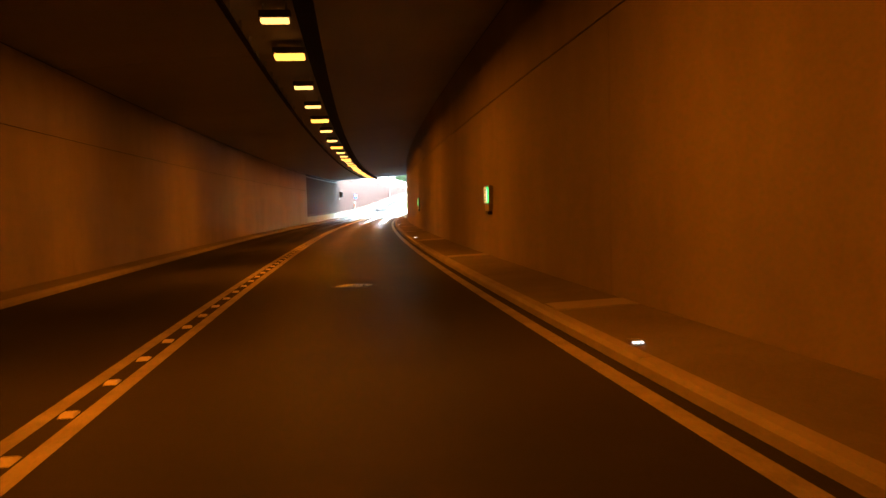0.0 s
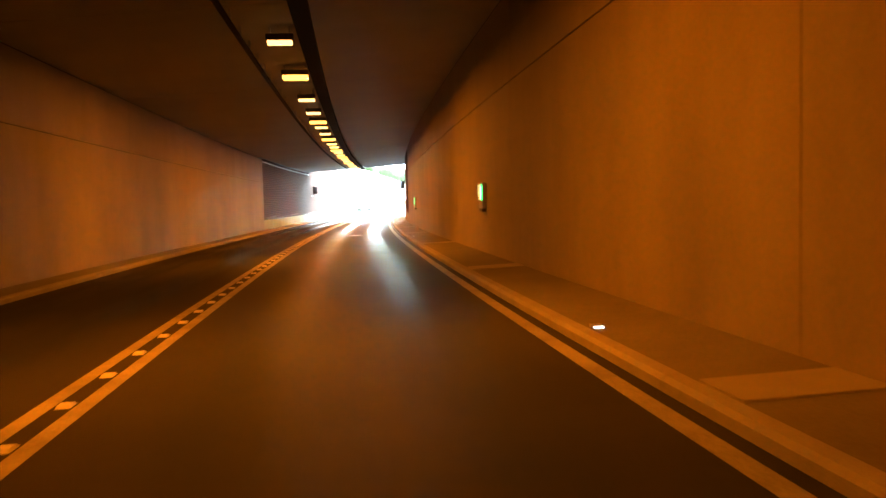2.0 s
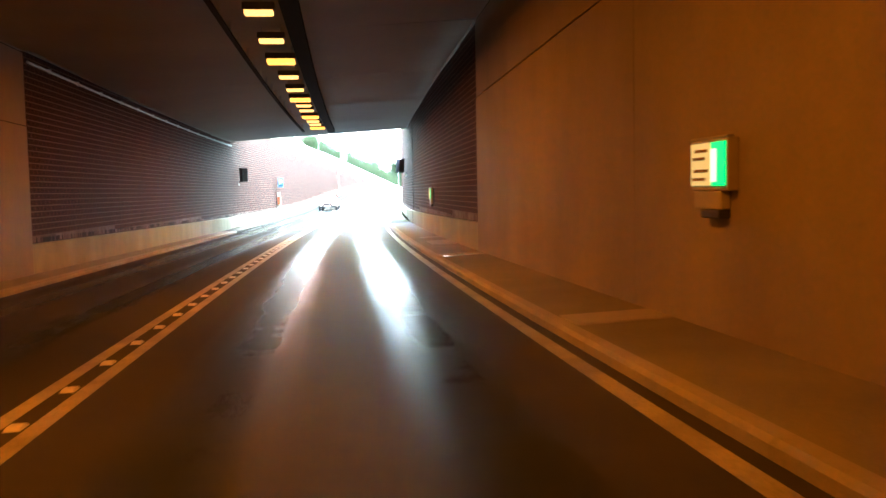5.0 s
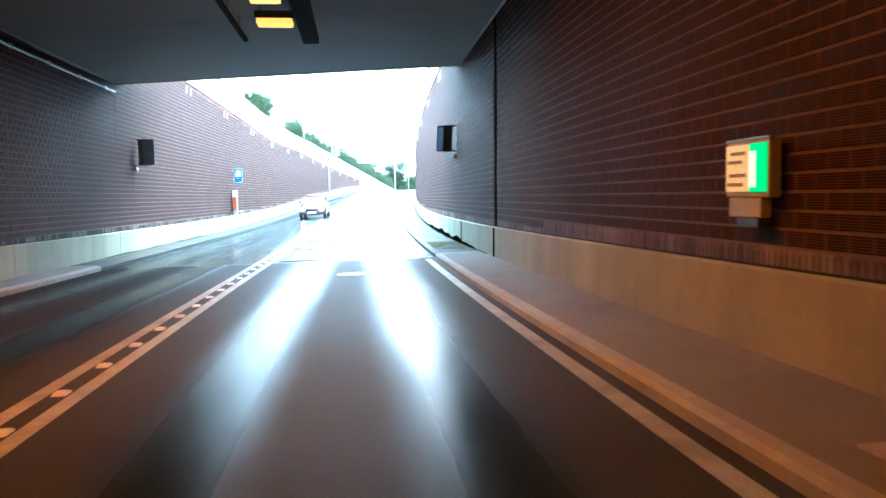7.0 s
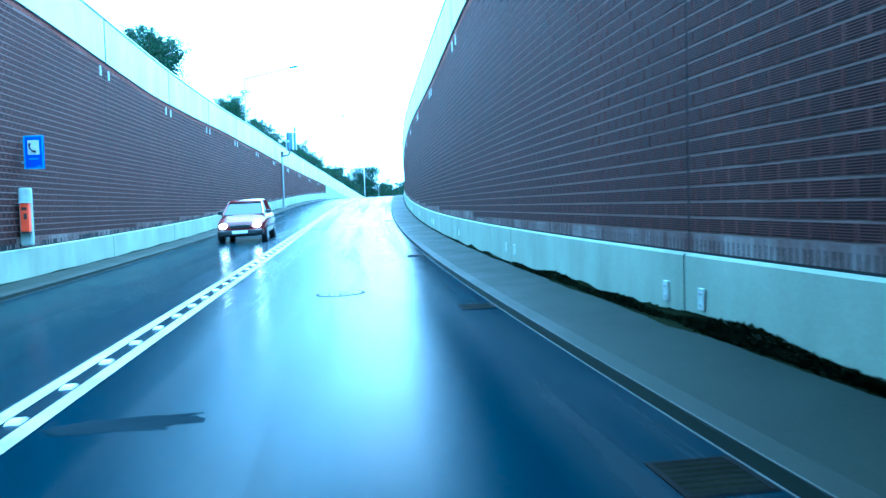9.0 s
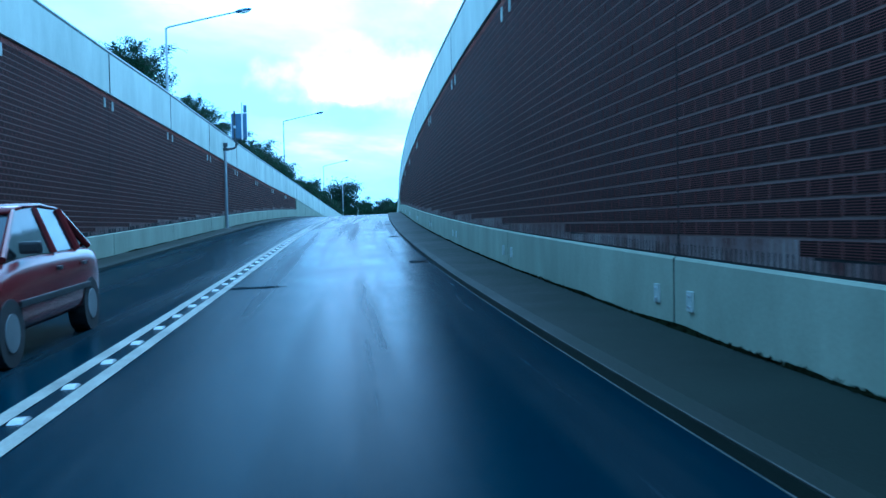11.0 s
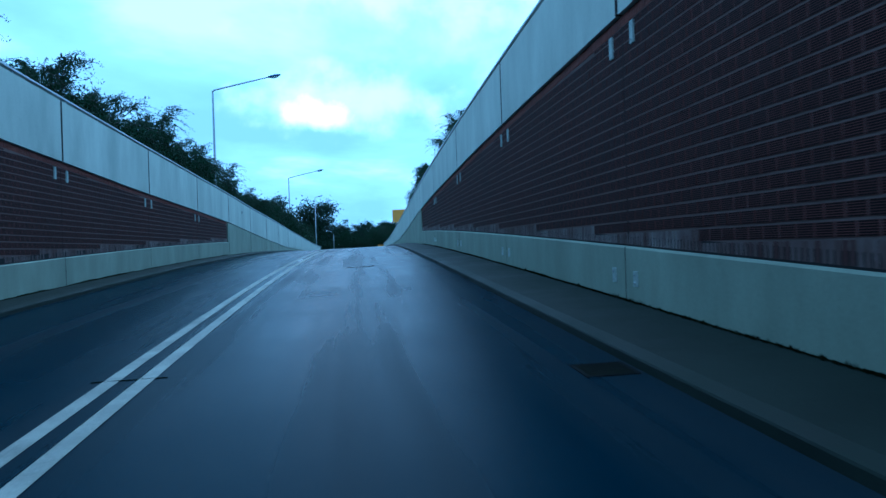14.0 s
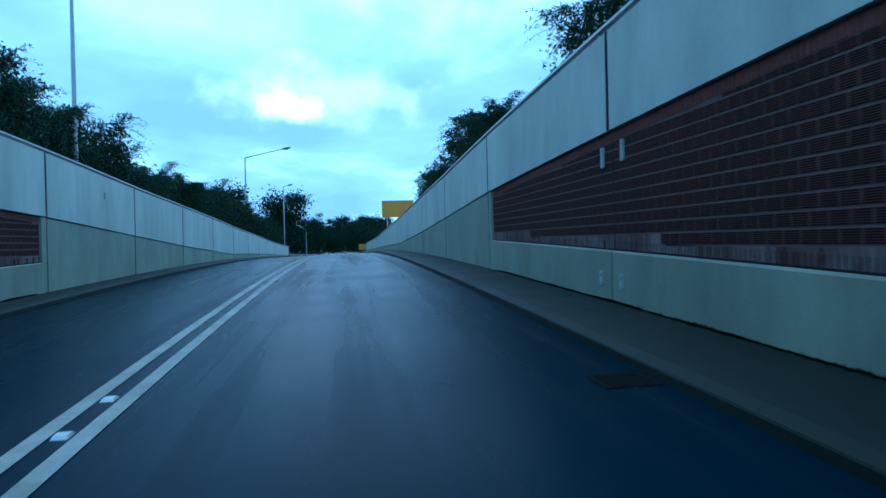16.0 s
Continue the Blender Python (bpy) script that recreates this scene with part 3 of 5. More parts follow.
marks = tagged(new("lane_marking"), "white painted double centre line and edge line", "road marking", kind="structure")
for name, a, b, d0, d1 in (("centre_line", S_IN, 420, 0.075, 0.205), ("centre_line", S_IN, 420, -0.205, -0.075), ("edge_line", S_IN, 104.7, 3.60, 3.74)):
    strip(name, a, b, d0, d1).parent = marks
M.update({
    "lid_iron": material("polished_wet_iron", (0.010, 0.010, 0.010), (0.026, 0.026, 0.026), (0.24, 0.38), 5.0, 60, 0.1, spec=0.04),
    "housing": material("lamp_housing", (0.05, 0.05, 0.05), (0.12, 0.12, 0.12), (0.4, 0.6), 4, 60, 0.05, metal=0.4),
    "diffuser": glowing("sodium_diffuser", (1.0, 0.34, 0.045), 0.065),
    "diffuser_pale": glowing("pale_diffuser", (1.0, 0.42, 0.10), 0.06),
    "sign_green": glowing("lit_green_panel", (0.02, 0.75, 0.14), 0.034),
    "sign_pale": glowing("lit_pale_panel", (0.75, 0.85, 0.55), 0.03),
    "sign_bar": material("dull_sign_writing", (0.30, 0.25, 0.10), (0.42, 0.35, 0.15), (0.5, 0.7), 4, 60, 0.03),
    "sign_white": glowing("lit_white_panel", (0.85, 0.72, 0.24), 0.011),
    "sign_box": material("sign_housing", (0.30, 0.29, 0.26), (0.42, 0.41, 0.38), (0.4, 0.6), 4, 60, 0.05),
    "led": glowing("kerb_light", (1.0, 0.97, 0.9), 0.06),
    "stud": material("white_road_stud", (0.42, 0.42, 0.40), (0.62, 0.62, 0.59), (0.3, 0.5), 8, 80, 0.05),
    "slab": material("pale_cover_slab", (0.22, 0.21, 0.2), (0.34, 0.33, 0.31), (0.5, 0.75), 2, 50, 0.15),
    "plate": material("pale_anchor_plate", (0.30, 0.32, 0.29), (0.5, 0.52, 0.47), (0.5, 0.7), 6, 60, 0.05, spec=0.2),
    "rim_blue": material("pale_blue_sign_rim", (0.16, 0.30, 0.55), (0.22, 0.38, 0.62), (0.35, 0.5), 3, 60, 0.02),
    "blue": material("blue_sign_face", (0.01, 0.06, 0.42), (0.015, 0.09, 0.55), (0.3, 0.45), 3, 60, 0.02),
    "white": material("white_sign_face", (0.72, 0.73, 0.73), (0.82, 0.82, 0.81), (0.3, 0.5), 3, 60, 0.02),
    "black": material("black_plastic", (0.012, 0.012, 0.013), (0.03, 0.03, 0.031), (0.4, 0.6), 5, 60, 0.05),
    "orange": material("orange_box_paint", (0.72, 0.065, 0.018), (0.85, 0.095, 0.025), (0.35, 0.5), 4, 60, 0.03),
    "yellow": material("yellow_sign_face", (0.50, 0.23, 0.012), (0.62, 0.30, 0.02), (0.35, 0.5), 2, 60, 0.03),
    "grey_board": material("grey_sign_back", (0.07, 0.10, 0.17), (0.12, 0.16, 0.25), (0.45, 0.6), 2, 40, 0.05, metal=0.3),
    "pale_board": material("pale_sign_back", (0.42, 0.44, 0.46), (0.55, 0.57, 0.58), (0.4, 0.6), 2, 40, 0.05, metal=0.3),
    "bark": material("bark", (0.05, 0.04, 0.03), (0.11, 0.09, 0.07), (0.85, 0.95), 6, 60, 0.5),
    "leaf": material("leaves", (0.010, 0.022, 0.009), (0.032, 0.060, 0.022), (0.6, 0.85), 1.2, 20, 0.0, island=True, spec=0.15),
    "leaf_dark": material("dark_leaves", (0.009, 0.018, 0.010), (0.025, 0.044, 0.020), (0.6, 0.85), 1.2, 20, 0.0, island=True, spec=0.15),
    "car_paint": material("dark_red_car_paint", (0.09, 0.014, 0.015), (0.12, 0.019, 0.02), (0.16, 0.24), 2, 200, 0.0, spec=0.5),
    "glass": material("dark_glass", (0.01, 0.012, 0.014), (0.02, 0.022, 0.025), (0.04, 0.08), 2, 60, 0.0, spec=0.6),
    "tyre": material("tyre_rubber", (0.012, 0.012, 0.012), (0.03, 0.03, 0.03), (0.7, 0.9), 6, 80, 0.1),
    "headlight": glowing("headlight_glow", (1.0, 0.93, 0.8), 6.0),
})

# ---- tunnel lamps ----
LAMPS = [-22, -17.4, -12.8, -8.2, -3.6, 1.4, 6, 10.7, 15.4, 18.9, 23.7, 28.1, 32.5, 37, 42.4, 47, 51.7, 55.4, 58.5, 60.8, 63.9, 67, 70.2, 72.6, 75.2, 77.6, 80.2, 82.8, 85.4, 88, 90.4, 92.2, 93.8, 96.2, 98.1, 99.6, 101.3]
SODIUM = (1.0, 0.215, 0.004)


def soffit_h(s, d):
    left, right = (CEIL_A, CEIL_A + 0.42) if s < S_BRICK else (CEIL_B - 0.1, CEIL_B + 0.24)
    return left + (d + W[-1] - 0.1) / (W[1] + W[-1] - 0.2) * (right - left)


def make_lamp(big):
    ob = thing("tunnel_lamp", pose(0, 0, 0), "sodium tunnel lamp in a dark housing under the soffit", "lamp", "lamps along the tunnel")
    wide, deep = (0.34, 0.24) if big else (0.27, 0.15)
    box(bm := bmesh.new(), -wide, wide, -deep, deep, 0.02, 0.15, 0.02)
    part("housing", bm, M["housing"], ob)
    box(bm := bmesh.new(), -wide + 0.03, wide - 0.03, -deep + 0.03, deep - 0.03, -0.07 if big else -0.05, 0.03, 0.025)
    part("diffuser", bm, M["diffuser" if big else "diffuser_pale"], ob, "glowing orange glass" if big else "glowing pale glass")
    for x in (-wide + 0.08, wide - 0.08):
        box(bm := bmesh.new(), x - 0.015, x + 0.015, -0.03, 0.03, 0.15, 0.33)
        part("hanger", bm, M["steel"], ob)
    return ob


protos = {True: make_lamp(True), False: make_lamp(False)}
used = {True: False, False: False}
for i, s in enumerate(LAMPS):
    big = i % 3 == 0
    at = spot(s, 0.72, soffit_h(s, 0.72) - 0.29)
    if used[big]:
        copy_thing(protos[big], at)
    else:
        protos[big].matrix_world, used[big] = at, True
    if big or s > 88:
        data = bpy.data.lights.new("lamp", "AREA")
        data.shape, data.size, data.size_y, data.energy, data.color = "RECTANGLE", 0.5, 0.3, 5.4 if s < 50 else 4.8 if s < 80 else 4.2 if s < 93 else 2.2, SODIUM
        lamp = new("lamp", data)
        p = Vector(on(s, 0.72, soffit_h(s, 0.72) - 0.375))
        lamp.matrix_world = look(p, p - Vector((0, 0, 1)))

# ---- cable tray, rail and conduit under the soffit ----
tray = tagged(new("cable_tray"), "dark perforated cable tray hung under the tunnel soffit", "cable tray")
sh = lambda s, d: soffit_h(s, d)
sweep("trough", stations(S_IN, 102.9, 3), lambda s: [(1.12, 4.44), (1.42, 4.44), (1.42, 4.56), (1.41, 4.56), (1.41, 4.45), (1.13, 4.45), (1.13, 4.56), (1.12, 4.56)], M["joint"], tray)
for d, r in ((1.17, 0.022), (1.23, 0.018), (1.30, 0.028)):
    sweep("cable", stations(S_IN, 102.9, 3), lambda s: [(d + r * math.cos(a), 4.475 + r * math.sin(a)) for a in (math.pi * k / 3 for k in range(6))], M["black"], tray)
for s in np.arange(S_IN + 1, 102.5, 2.5):
    sweep("hanger", [s, s + 0.04], lambda q: [(1.25, 4.50), (1.29, 4.50), (1.29, sh(q, 1.27) + 0.03), (1.25, sh(q, 1.27) + 0.03)], M["steel"], tray)
rail = tagged(new("lamp_rail"), "thin dark steel rail along the lamps", "rail")
sweep("bar", stations(S_IN, 102.9, 3), lambda s: [(-0.03, 4.50), (0.05, 4.50), (0.05, 4.56), (-0.03, 4.56)], M["joint"], rail)
for s in np.arange(S_IN + 1.5, 102.5, 1.5):
    sweep("clip", [s, s + 0.05], lambda q: [(-0.01, 4.55), (0.03, 4.55), (0.03, sh(q, 0) + 0.03), (-0.01, sh(q, 0) + 0.03)], M["steel"], rail)
pipe = tagged(new("conduit"), "pale conduit pipe along the top of the brick wall", "pipe")
sweep("pipe_run", stations(81.2, S_PORTAL, 3), lambda s: [(-4.26 + 0.03 * math.cos(a), 4.42 + 0.03 * math.sin(a)) for a in (math.pi * k / 4 for k in range(8))], M["steel"], pipe)
for s in np.arange(82.5, 109, 2.0):
    sweep("pipe_clip", [s, s + 0.05], lambda q: [(-4.34, 4.37), (-4.22, 4.37), (-4.22, 4.47), (-4.34, 4.47)], M["steel"], pipe)

# ---- lit escape route signs on the wall ----
def make_exit_sign():
    ob = thing("escape_sign", pose(0, 0, 0), "lit green and white escape route sign on the wall", "sign", "escape route signs")
    box(bm := bmesh.new(), -0.07, 0.02, -0.33, 0.33, 0.06, 0.46, 0.015)
    part("housing", bm, M["sign_box"], ob)
    box(bm := bmesh.new(), -0.084, -0.066, -0.305, -0.07, 0.10, 0.43, 0.005)
    green = part("green_panel", bm, M["sign_green"], ob, "glowing green panel")
    box(bm := bmesh.new(), -0.084, -0.066, -0.06, 0.305, 0.10, 0.43, 0.005)
    white = part("white_panel", bm, M["sign_white"], ob, "glowing pale panel")
    for z, y0, y1 in ((0.37, -0.01, 0.22), (0.31, 0.04, 0.26), (0.215, -0.02, 0.24), (0.15, 0.03, 0.27)):
        box(bm := bmesh.new(), -0.089, -0.083, y0, y1, z - 0.012, z + 0.012)
        part("bar", bm, M["sign_bar"], white)
    box(bm := bmesh.new(), -0.089, -0.083, -0.17, -0.072, 0.13, 0.38, 0.003)
    part("panel_shape", bm, M["sign_pale"], green, "glowing pale shape")
    box(bm := bmesh.new(), -0.075, -0.02, -0.335, 0.335, 0.455, 0.475, 0.006)
    part("top_cap", bm, M["steel"], ob)
    box(bm := bmesh.new(), -0.06, 0.02, -0.20, 0.30, -0.08, 0.062, 0.012)
    part("connection_box", bm, M["sign_box"], ob)
    box(bm := bmesh.new(), -0.075, 0.02, -0.19, 0.14, -0.15, -0.082, 0.012)
    part("lower_box", bm, M["black"], ob)
    return ob


signs = [-6.6, 18.7, 43.65, 68.8, 91.2]
first = make_exit_sign()
first.matrix_world = spot(signs[0], W[1] - 0.02, 1.16)
for s in signs[1:]:
    copy_thing(first, spot(s, W[1] + (-0.02), 1.16))

# ---- kerb lights, road studs, covers and gratings ----
def make_led():
    ob = thing("kerb_light", pose(0, 0, 0), "small white kerb light in a steel body", "light", "lights along the kerb")
    box(bm := bmesh.new(), -0.05, 0.05, -0.06, 0.06, 0.0, 0.03, 0.008)
    part("body", bm, M["steel"], ob)
    for x in (-0.032, 0.0, 0.032):
        box(bm := bmesh.new(), x - 0.011, x + 0.011, -0.068, -0.055, 0.008, 0.024, 0.003)
        part("lens", bm, M["led"], ob, "glowing white lens")
    return ob


first = make_led()
first.matrix_world = spot(5.9 - 24, 4.06, 0.102)
for s in (6.6, 32.1, 55.9, 79.8):
    copy_thing(first, spot(s, 4.06, 0.102))


def make_stud():
    ob = thing("road_stud", pose(0, 0, 0), "small white raised stud between the centre lines", "road stud", "studs along the centre line")
    bm = bmesh.new()
    low = [bm.verts.new((x * 0.05, y * 0.085, 0.0)) for x, y in ((-1, -1), (1, -1), (1, 1), (-1, 1))]
    high = [bm.verts.new((x * 0.042, y * 0.05, 0.02)) for x, y in ((-1, -1), (1, -1), (1, 1), (-1, 1))]
    bm.faces.new(high)
    for k in range(4):
        bm.faces.new((low[k], low[(k + 1) % 4], high[(k + 1) % 4], high[k]))
    part("body", bm, M["stud"], ob)
    return ob


stud_s = [12.43 + 1.085 * k for k in range(-20, 113)] + [135.13 + 1.085 * k for k in range(36)] + [197.9, 199.0]
first = make_stud()
first.matrix_world = laid(stud_s[0], 0.0)
for s in stud_s[1:]:
    copy_thing(first, laid(s, 0.0))


def make_manhole():
    ob = thing("manhole_cover", pose(0, 0, 0), "round wet cast-iron manhole cover in the lane", "manhole cover", "manhole covers")
    bm = bmesh.new()
    bmesh.ops.create_cone(bm, segments=36, radius1=0.36, radius2=0.355, depth=0.03, cap_ends=True, matrix=pose(0, 0, -0.011))
    part("frame", bm, M["iron"], ob)
    bm = bmesh.new()
    bmesh.ops.create_cone(bm, segments=36, radius1=0.31, radius2=0.305, depth=0.03, cap_ends=True, matrix=pose(0, 0, -0.009))
    for x in range(-3, 4):
        for y in range(-3, 4):
            if x * x + y * y < 10:
                box(bm, x * 0.08 - 0.025, x * 0.08 + 0.025, y * 0.08 - 0.025, y * 0.08 + 0.025, 0.005, 0.009)
    part("lid", bm, M["lid_iron"], ob)
    return ob


first = make_manhole()
first.matrix_world = laid(14.5, 1.93)
for s, d in ((63.9, 1.93), (101.4, 2.05), (122.4, 2.02), (191.3, 2.0)):
    copy_thing(first, laid(s, d))


def make_grate():
    ob = thing("drain_grate", pose(0, 0, 0), "dark slotted iron drain grate beside the kerb", "drain", "drain grates")
    for x0, x1, y0, y1 in ((-0.2, -0.17, -0.25, 0.25), (0.17, 0.2, -0.25, 0.25), (-0.17, 0.17, -0.25, -0.22), (-0.17, 0.17, 0.22, 0.25)):
        box(bm := bmesh.new(), x0, x1, y0, y1, -0.01, 0.007)
        part("frame_bar", bm, M["iron"], ob)
    for k in range(6):
        y = -0.18 + 0.072 * k
        box(bm := bmesh.new(), -0.17, 0.17, y - 0.016, y + 0.016, -0.01, 0.006)
        part("bar", bm, M["iron"], ob)
    box(bm := bmesh.new(), -0.17, 0.17, -0.22, 0.22, -0.02, 0.003)
    part("sump", bm, M["dirt"], ob)
    return ob


first = make_grate()
first.matrix_world = laid(113.3, 3.63)
for s in (119.9, 129.6, 151.3, 163.0, 175.0, 198.4):
    copy_thing(first, laid(s, 3.63))

# thin pale lines along the kerb in the open: gutter line, and edge sheen as colour
for side in (1, -1):
    pale_edge = tagged(new("kerb_joint_" + SIDES[side]), "thin pale lines along the kerb, with painted edge sheen", "joint", kind="structure")
    k = KERB[side]
    for off, wide, lift in ((-0.018, 0.012, 0.004), (0.008, 0.010, 0.078)):
        sweep("joint_line", stations(106.2, 150, 2.5), lambda s: [(side * (k + off), lift - 0.006), (side * (k + off + wide), lift - 0.006), (side * (k + off + wide), lift), (side * (k + off), lift)], M["pale_edge"], pale_edge)

# saw cuts across the centre lines
for j in (125.6, 157.4, 176.0, 194.3, 212.5):
    ej = sweep("movement_joint", [j, j + 0.014], lambda s: [(-0.3, -0.01), (0.3, -0.01), (0.3, 0.0075), (-0.3, 0.0075)], M["dirt"])
    tagged(ej, "narrow dark saw cut across the centre lines", "joint", kind="structure")

# pale slabs across the walkway at each tunnel joint
k = 0
for j in TUNNEL_JOINTS:
    if j > -10 and j < 85:
        sl = sweep("cover_slab", [j - 1.05, j - 0.45], lambda s: [(4.0, 0.10), (4.87, 0.113), (4.87, 0.128), (4.0, 0.116)], M["slab"])
        tagged(sl, "pale concrete cover slab across the walkway", "slab", "slabs along the walkway")
for a, b in ((84.3, 86.4), (88.3, 88.9)):
    sl = sweep("cover_slab", [a, b], lambda s: [(4.25, 0.10), (4.87, 0.113), (4.87, 0.128), (4.25, 0.119)], M["slab"])
    tagged(sl, "pale concrete cover slab across the walkway", "slab", "slabs along the walkway")

# ---- things at the tunnel mouth ----
def make_signal_box():
    ob = thing("loudspeaker_box", pose(0, 0, 0), "dark metal box on a wall bracket at the tunnel mouth", "loudspeaker", "boxes at the tunnel mouth")
    turn = pose(-0.03, 0, 0, 4, 0, 38)
    box(bm := bmesh.new(), -0.17, 0.17, -0.15, 0.15, -0.36, 0.36, 0.02, turn)
    part("case", bm, M["dark_steel"], ob)
    box(bm := bmesh.new(), -0.185, -0.165, -0.13, 0.13, -0.33, 0.33, 0.005, turn)
    part("grille", bm, M["grey_board"], ob, "pale grey front grille")
    box(bm := bmesh.new(), -0.19, 0.19, -0.17, 0.17, 0.358, 0.375, 0.005, turn)
    part("rain_cover", bm, M["dark_steel"], ob)
    for z in (-0.34, 0.38):
        box(bm := bmesh.new(), -0.05, 0.34, -0.025, 0.025, z - 0.02, z + 0.02)
        part("bracket_arm", bm, M["dark_steel"], ob)
    box(bm := bmesh.new(), 0.31, 0.345, -0.05, 0.05, -0.42, 0.44, 0.005)
    part("wall_bracket", bm, M["dark_steel"], ob)
    tube(bm := bmesh.new(), [(0.27, -0.05, -0.56), (0.27, -0.05, -0.53), (0.27, -0.05, -0.46), (0.27, -0.05, -0.42)], [0.03, 0.06, 0.055, 0.03], 12)
    part("lamp_bulb", bm, M["white"], ob, "small white lamp")
    return ob


first = make_signal_box()
first.matrix_world = spot(110.7, 4.62, 3.04)
copy_thing(first, spot(111.4, -4.02, 2.92, 180))

# ---- emergency call point ----
sos = thing("emergency_phone", spot(127.8, -W[-1] - 0.04, 0.78), "orange emergency phone on a pale wall column", "emergency phone")
box(bm := bmesh.new(), 0.0, 0.25, -0.075, 0.05, 0.0, 1.14, 0.055)
part("column", bm, M["plate"], sos)
box(bm := bmesh.new(), 0.07, 0.235, -0.20, -0.06, 0.28, 0.84, 0.02)
case = part("call_box", bm, M["orange"], sos, "orange box")
box(bm := bmesh.new(), 0.10, 0.20, -0.212, -0.196, 0.70, 0.76, 0.004)
part("speaker", bm, M["black"], case)
box(bm := bmesh.new(), 0.14, 0.20, -0.212, -0.196, 0.52, 0.64, 0.004)
part("button", bm, M["black"], case)
box(bm := bmesh.new(), 0.05, 0.255, -0.225, -0.05, 0.84, 0.865, 0.006)
part("hood", bm, M["pale_board"], sos, "pale hood over the box")
box(bm := bmesh.new(), 0.075, 0.23, -0.19, -0.06, 0.245, 0.282, 0.008)
part("foot_plate", bm, M["dark_steel"], sos)

ph = thing("phone_sign", spot(128.0, -W[-1] + 0.03, 2.29, -14), "blue sign with white telephone symbol on the brick wall", "sign")
box(bm := bmesh.new(), 0.0, 0.42, -0.02, 0.02, 0.0, 0.66, 0.008)
part("board", bm, M["blue"], ph)
box(bm := bmesh.new(), 0.09, 0.34, -0.027, -0.019, 0.28, 0.57, 0.003)
field = part("field", bm, M["white"], ph, "white square")
bm = tube(bmesh.new(), [(0.15, -0.032, 0.51), (0.13, -0.032, 0.46), (0.14, -0.032, 0.41), (0.19, -0.032, 0.36), (0.27, -0.032, 0.335)], [0.026, 0.016, 0.015, 0.016, 0.028], 8)
part("handset", bm, M["black"], field)
box(bm := bmesh.new(), 0.11, 0.31, -0.025, -0.019, 0.185, 0.215)
part("bar", bm, M["rim_blue"], ph, "pale blue bar")
box(bm := bmesh.new(), 0.27, 0.36, -0.025, -0.019, 0.045, 0.06)
part("bar", bm, M["rim_blue"], ph, "pale blue bar")
for x0, x1, z0, z1 in ((0.0, 0.03, 0.0, 0.66), (0.39, 0.42, 0.0, 0.66), (0.03, 0.39, 0.0, 0.028), (0.03, 0.39, 0.632, 0.66)):
    box(bm := bmesh.new(), x0, x1, -0.026, -0.018, z0, z1, 0.003)
    part("rim", bm, M["rim_blue"], ph, "pale blue rim")
for z in (0.12, 0.54):
    box(bm := bmesh.new(), -0.10, 0.02, 0.0, 0.03, z, z + 0.04)
    part("bracket", bm, M["steel"], ph)

# ---- mast with turned boards at the wall ----
mast = thing("sign_mast", spot(176.3, -4.14, 0.10), "grey steel mast with boards seen from behind", "sign mast")
tube(bm := bmesh.new(), [(0, 0, 0), (0, 0, 3.82)], [0.075, 0.065], 14)
part("pole", bm, M["steel"], mast)
box(bm := bmesh.new(), -0.16, 0.16, -0.16, 0.16, 0.0, 0.03, 0.005)
part("base_plate", bm, M["steel"], mast)
box(bm := bmesh.new(), -0.26, 0.20, -0.10, 0.10, 3.78, 3.93, 0.04)
part("gear_box", bm, M["dark_steel"], mast)
box(bm := bmesh.new(), -0.10, 0.12, -0.08, 0.08, 3.98, 4.17, 0.03)
part("motor", bm, M["dark_steel"], mast)
tube(bm := bmesh.new(), [(0.01, 0, 3.9), (0.01, 0, 4.0)], [0.06, 0.06], 10)
part("neck", bm, M["dark_steel"], mast)
tube(bm := bmesh.new(), [(0.10, 0.0, 3.84), (0.44, 0.0, 3.90), (0.54, 0.0, 3.99), (0.54, 0.0, 4.5)], [0.06, 0.055, 0.05, 0.045], 10)
part("arm", bm, M["dark_steel"], mast)
tube(bm := bmesh.new(), [(0.62, 0.0, 4.02), (0.62, 0.0, 4.45)], [0.02, 0.02], 8)
part("cable", bm, M["black"], mast)
box(bm := bmesh.new(), 0.33, 1.11, -0.10, -0.04, 4.30, 5.58, 0.02)
board = part("board", bm, M["grey_board"], mast, "blue-grey board back")
box(bm := bmesh.new(), 0.33, 0.36, -0.14, -0.03, 4.29, 5.59, 0.008)
part("edge_profile", bm, M["pale_board"], board)
box(bm := bmesh.new(), 1.08, 1.11, -0.14, -0.03, 4.29, 5.59, 0.008)
part("edge_profile", bm, M["pale_board"], board)
tube(bm := bmesh.new(), [(0.50, -0.13, 4.20), (0.50, -0.13, 5.70)], [0.045, 0.045], 10)
part("carrier_post", bm, M["dark_steel"], mast)
box(bm := bmesh.new(), 0.44, 0.56, -0.20, -0.12, 4.86, 4.98, 0.02)
part("clamp", bm, M["pale_board"], mast)
box(bm := bmesh.new(), 0.34, 1.10, -0.115, -0.098, 4.32, 4.37)
part("rib", bm, M["dark_steel"], board)
box(bm := bmesh.new(), 0.93, 1.09, -0.10, -0.04, 5.63, 5.98, 0.012)
part("upper_board", bm, M["grey_board"], mast)
box(bm := bmesh.new(), 0.83, 0.895, -0.17, -0.07, 4.30, 6.10, 0.01)
part("upright", bm, M["white"], mast, "pale upright")
box(bm := bmesh.new(), 0.84, 1.10, -0.12, -0.09, 5.585, 5.62, 0.004)
part("crossbar", bm, M["white"], mast, "pale crossbar")

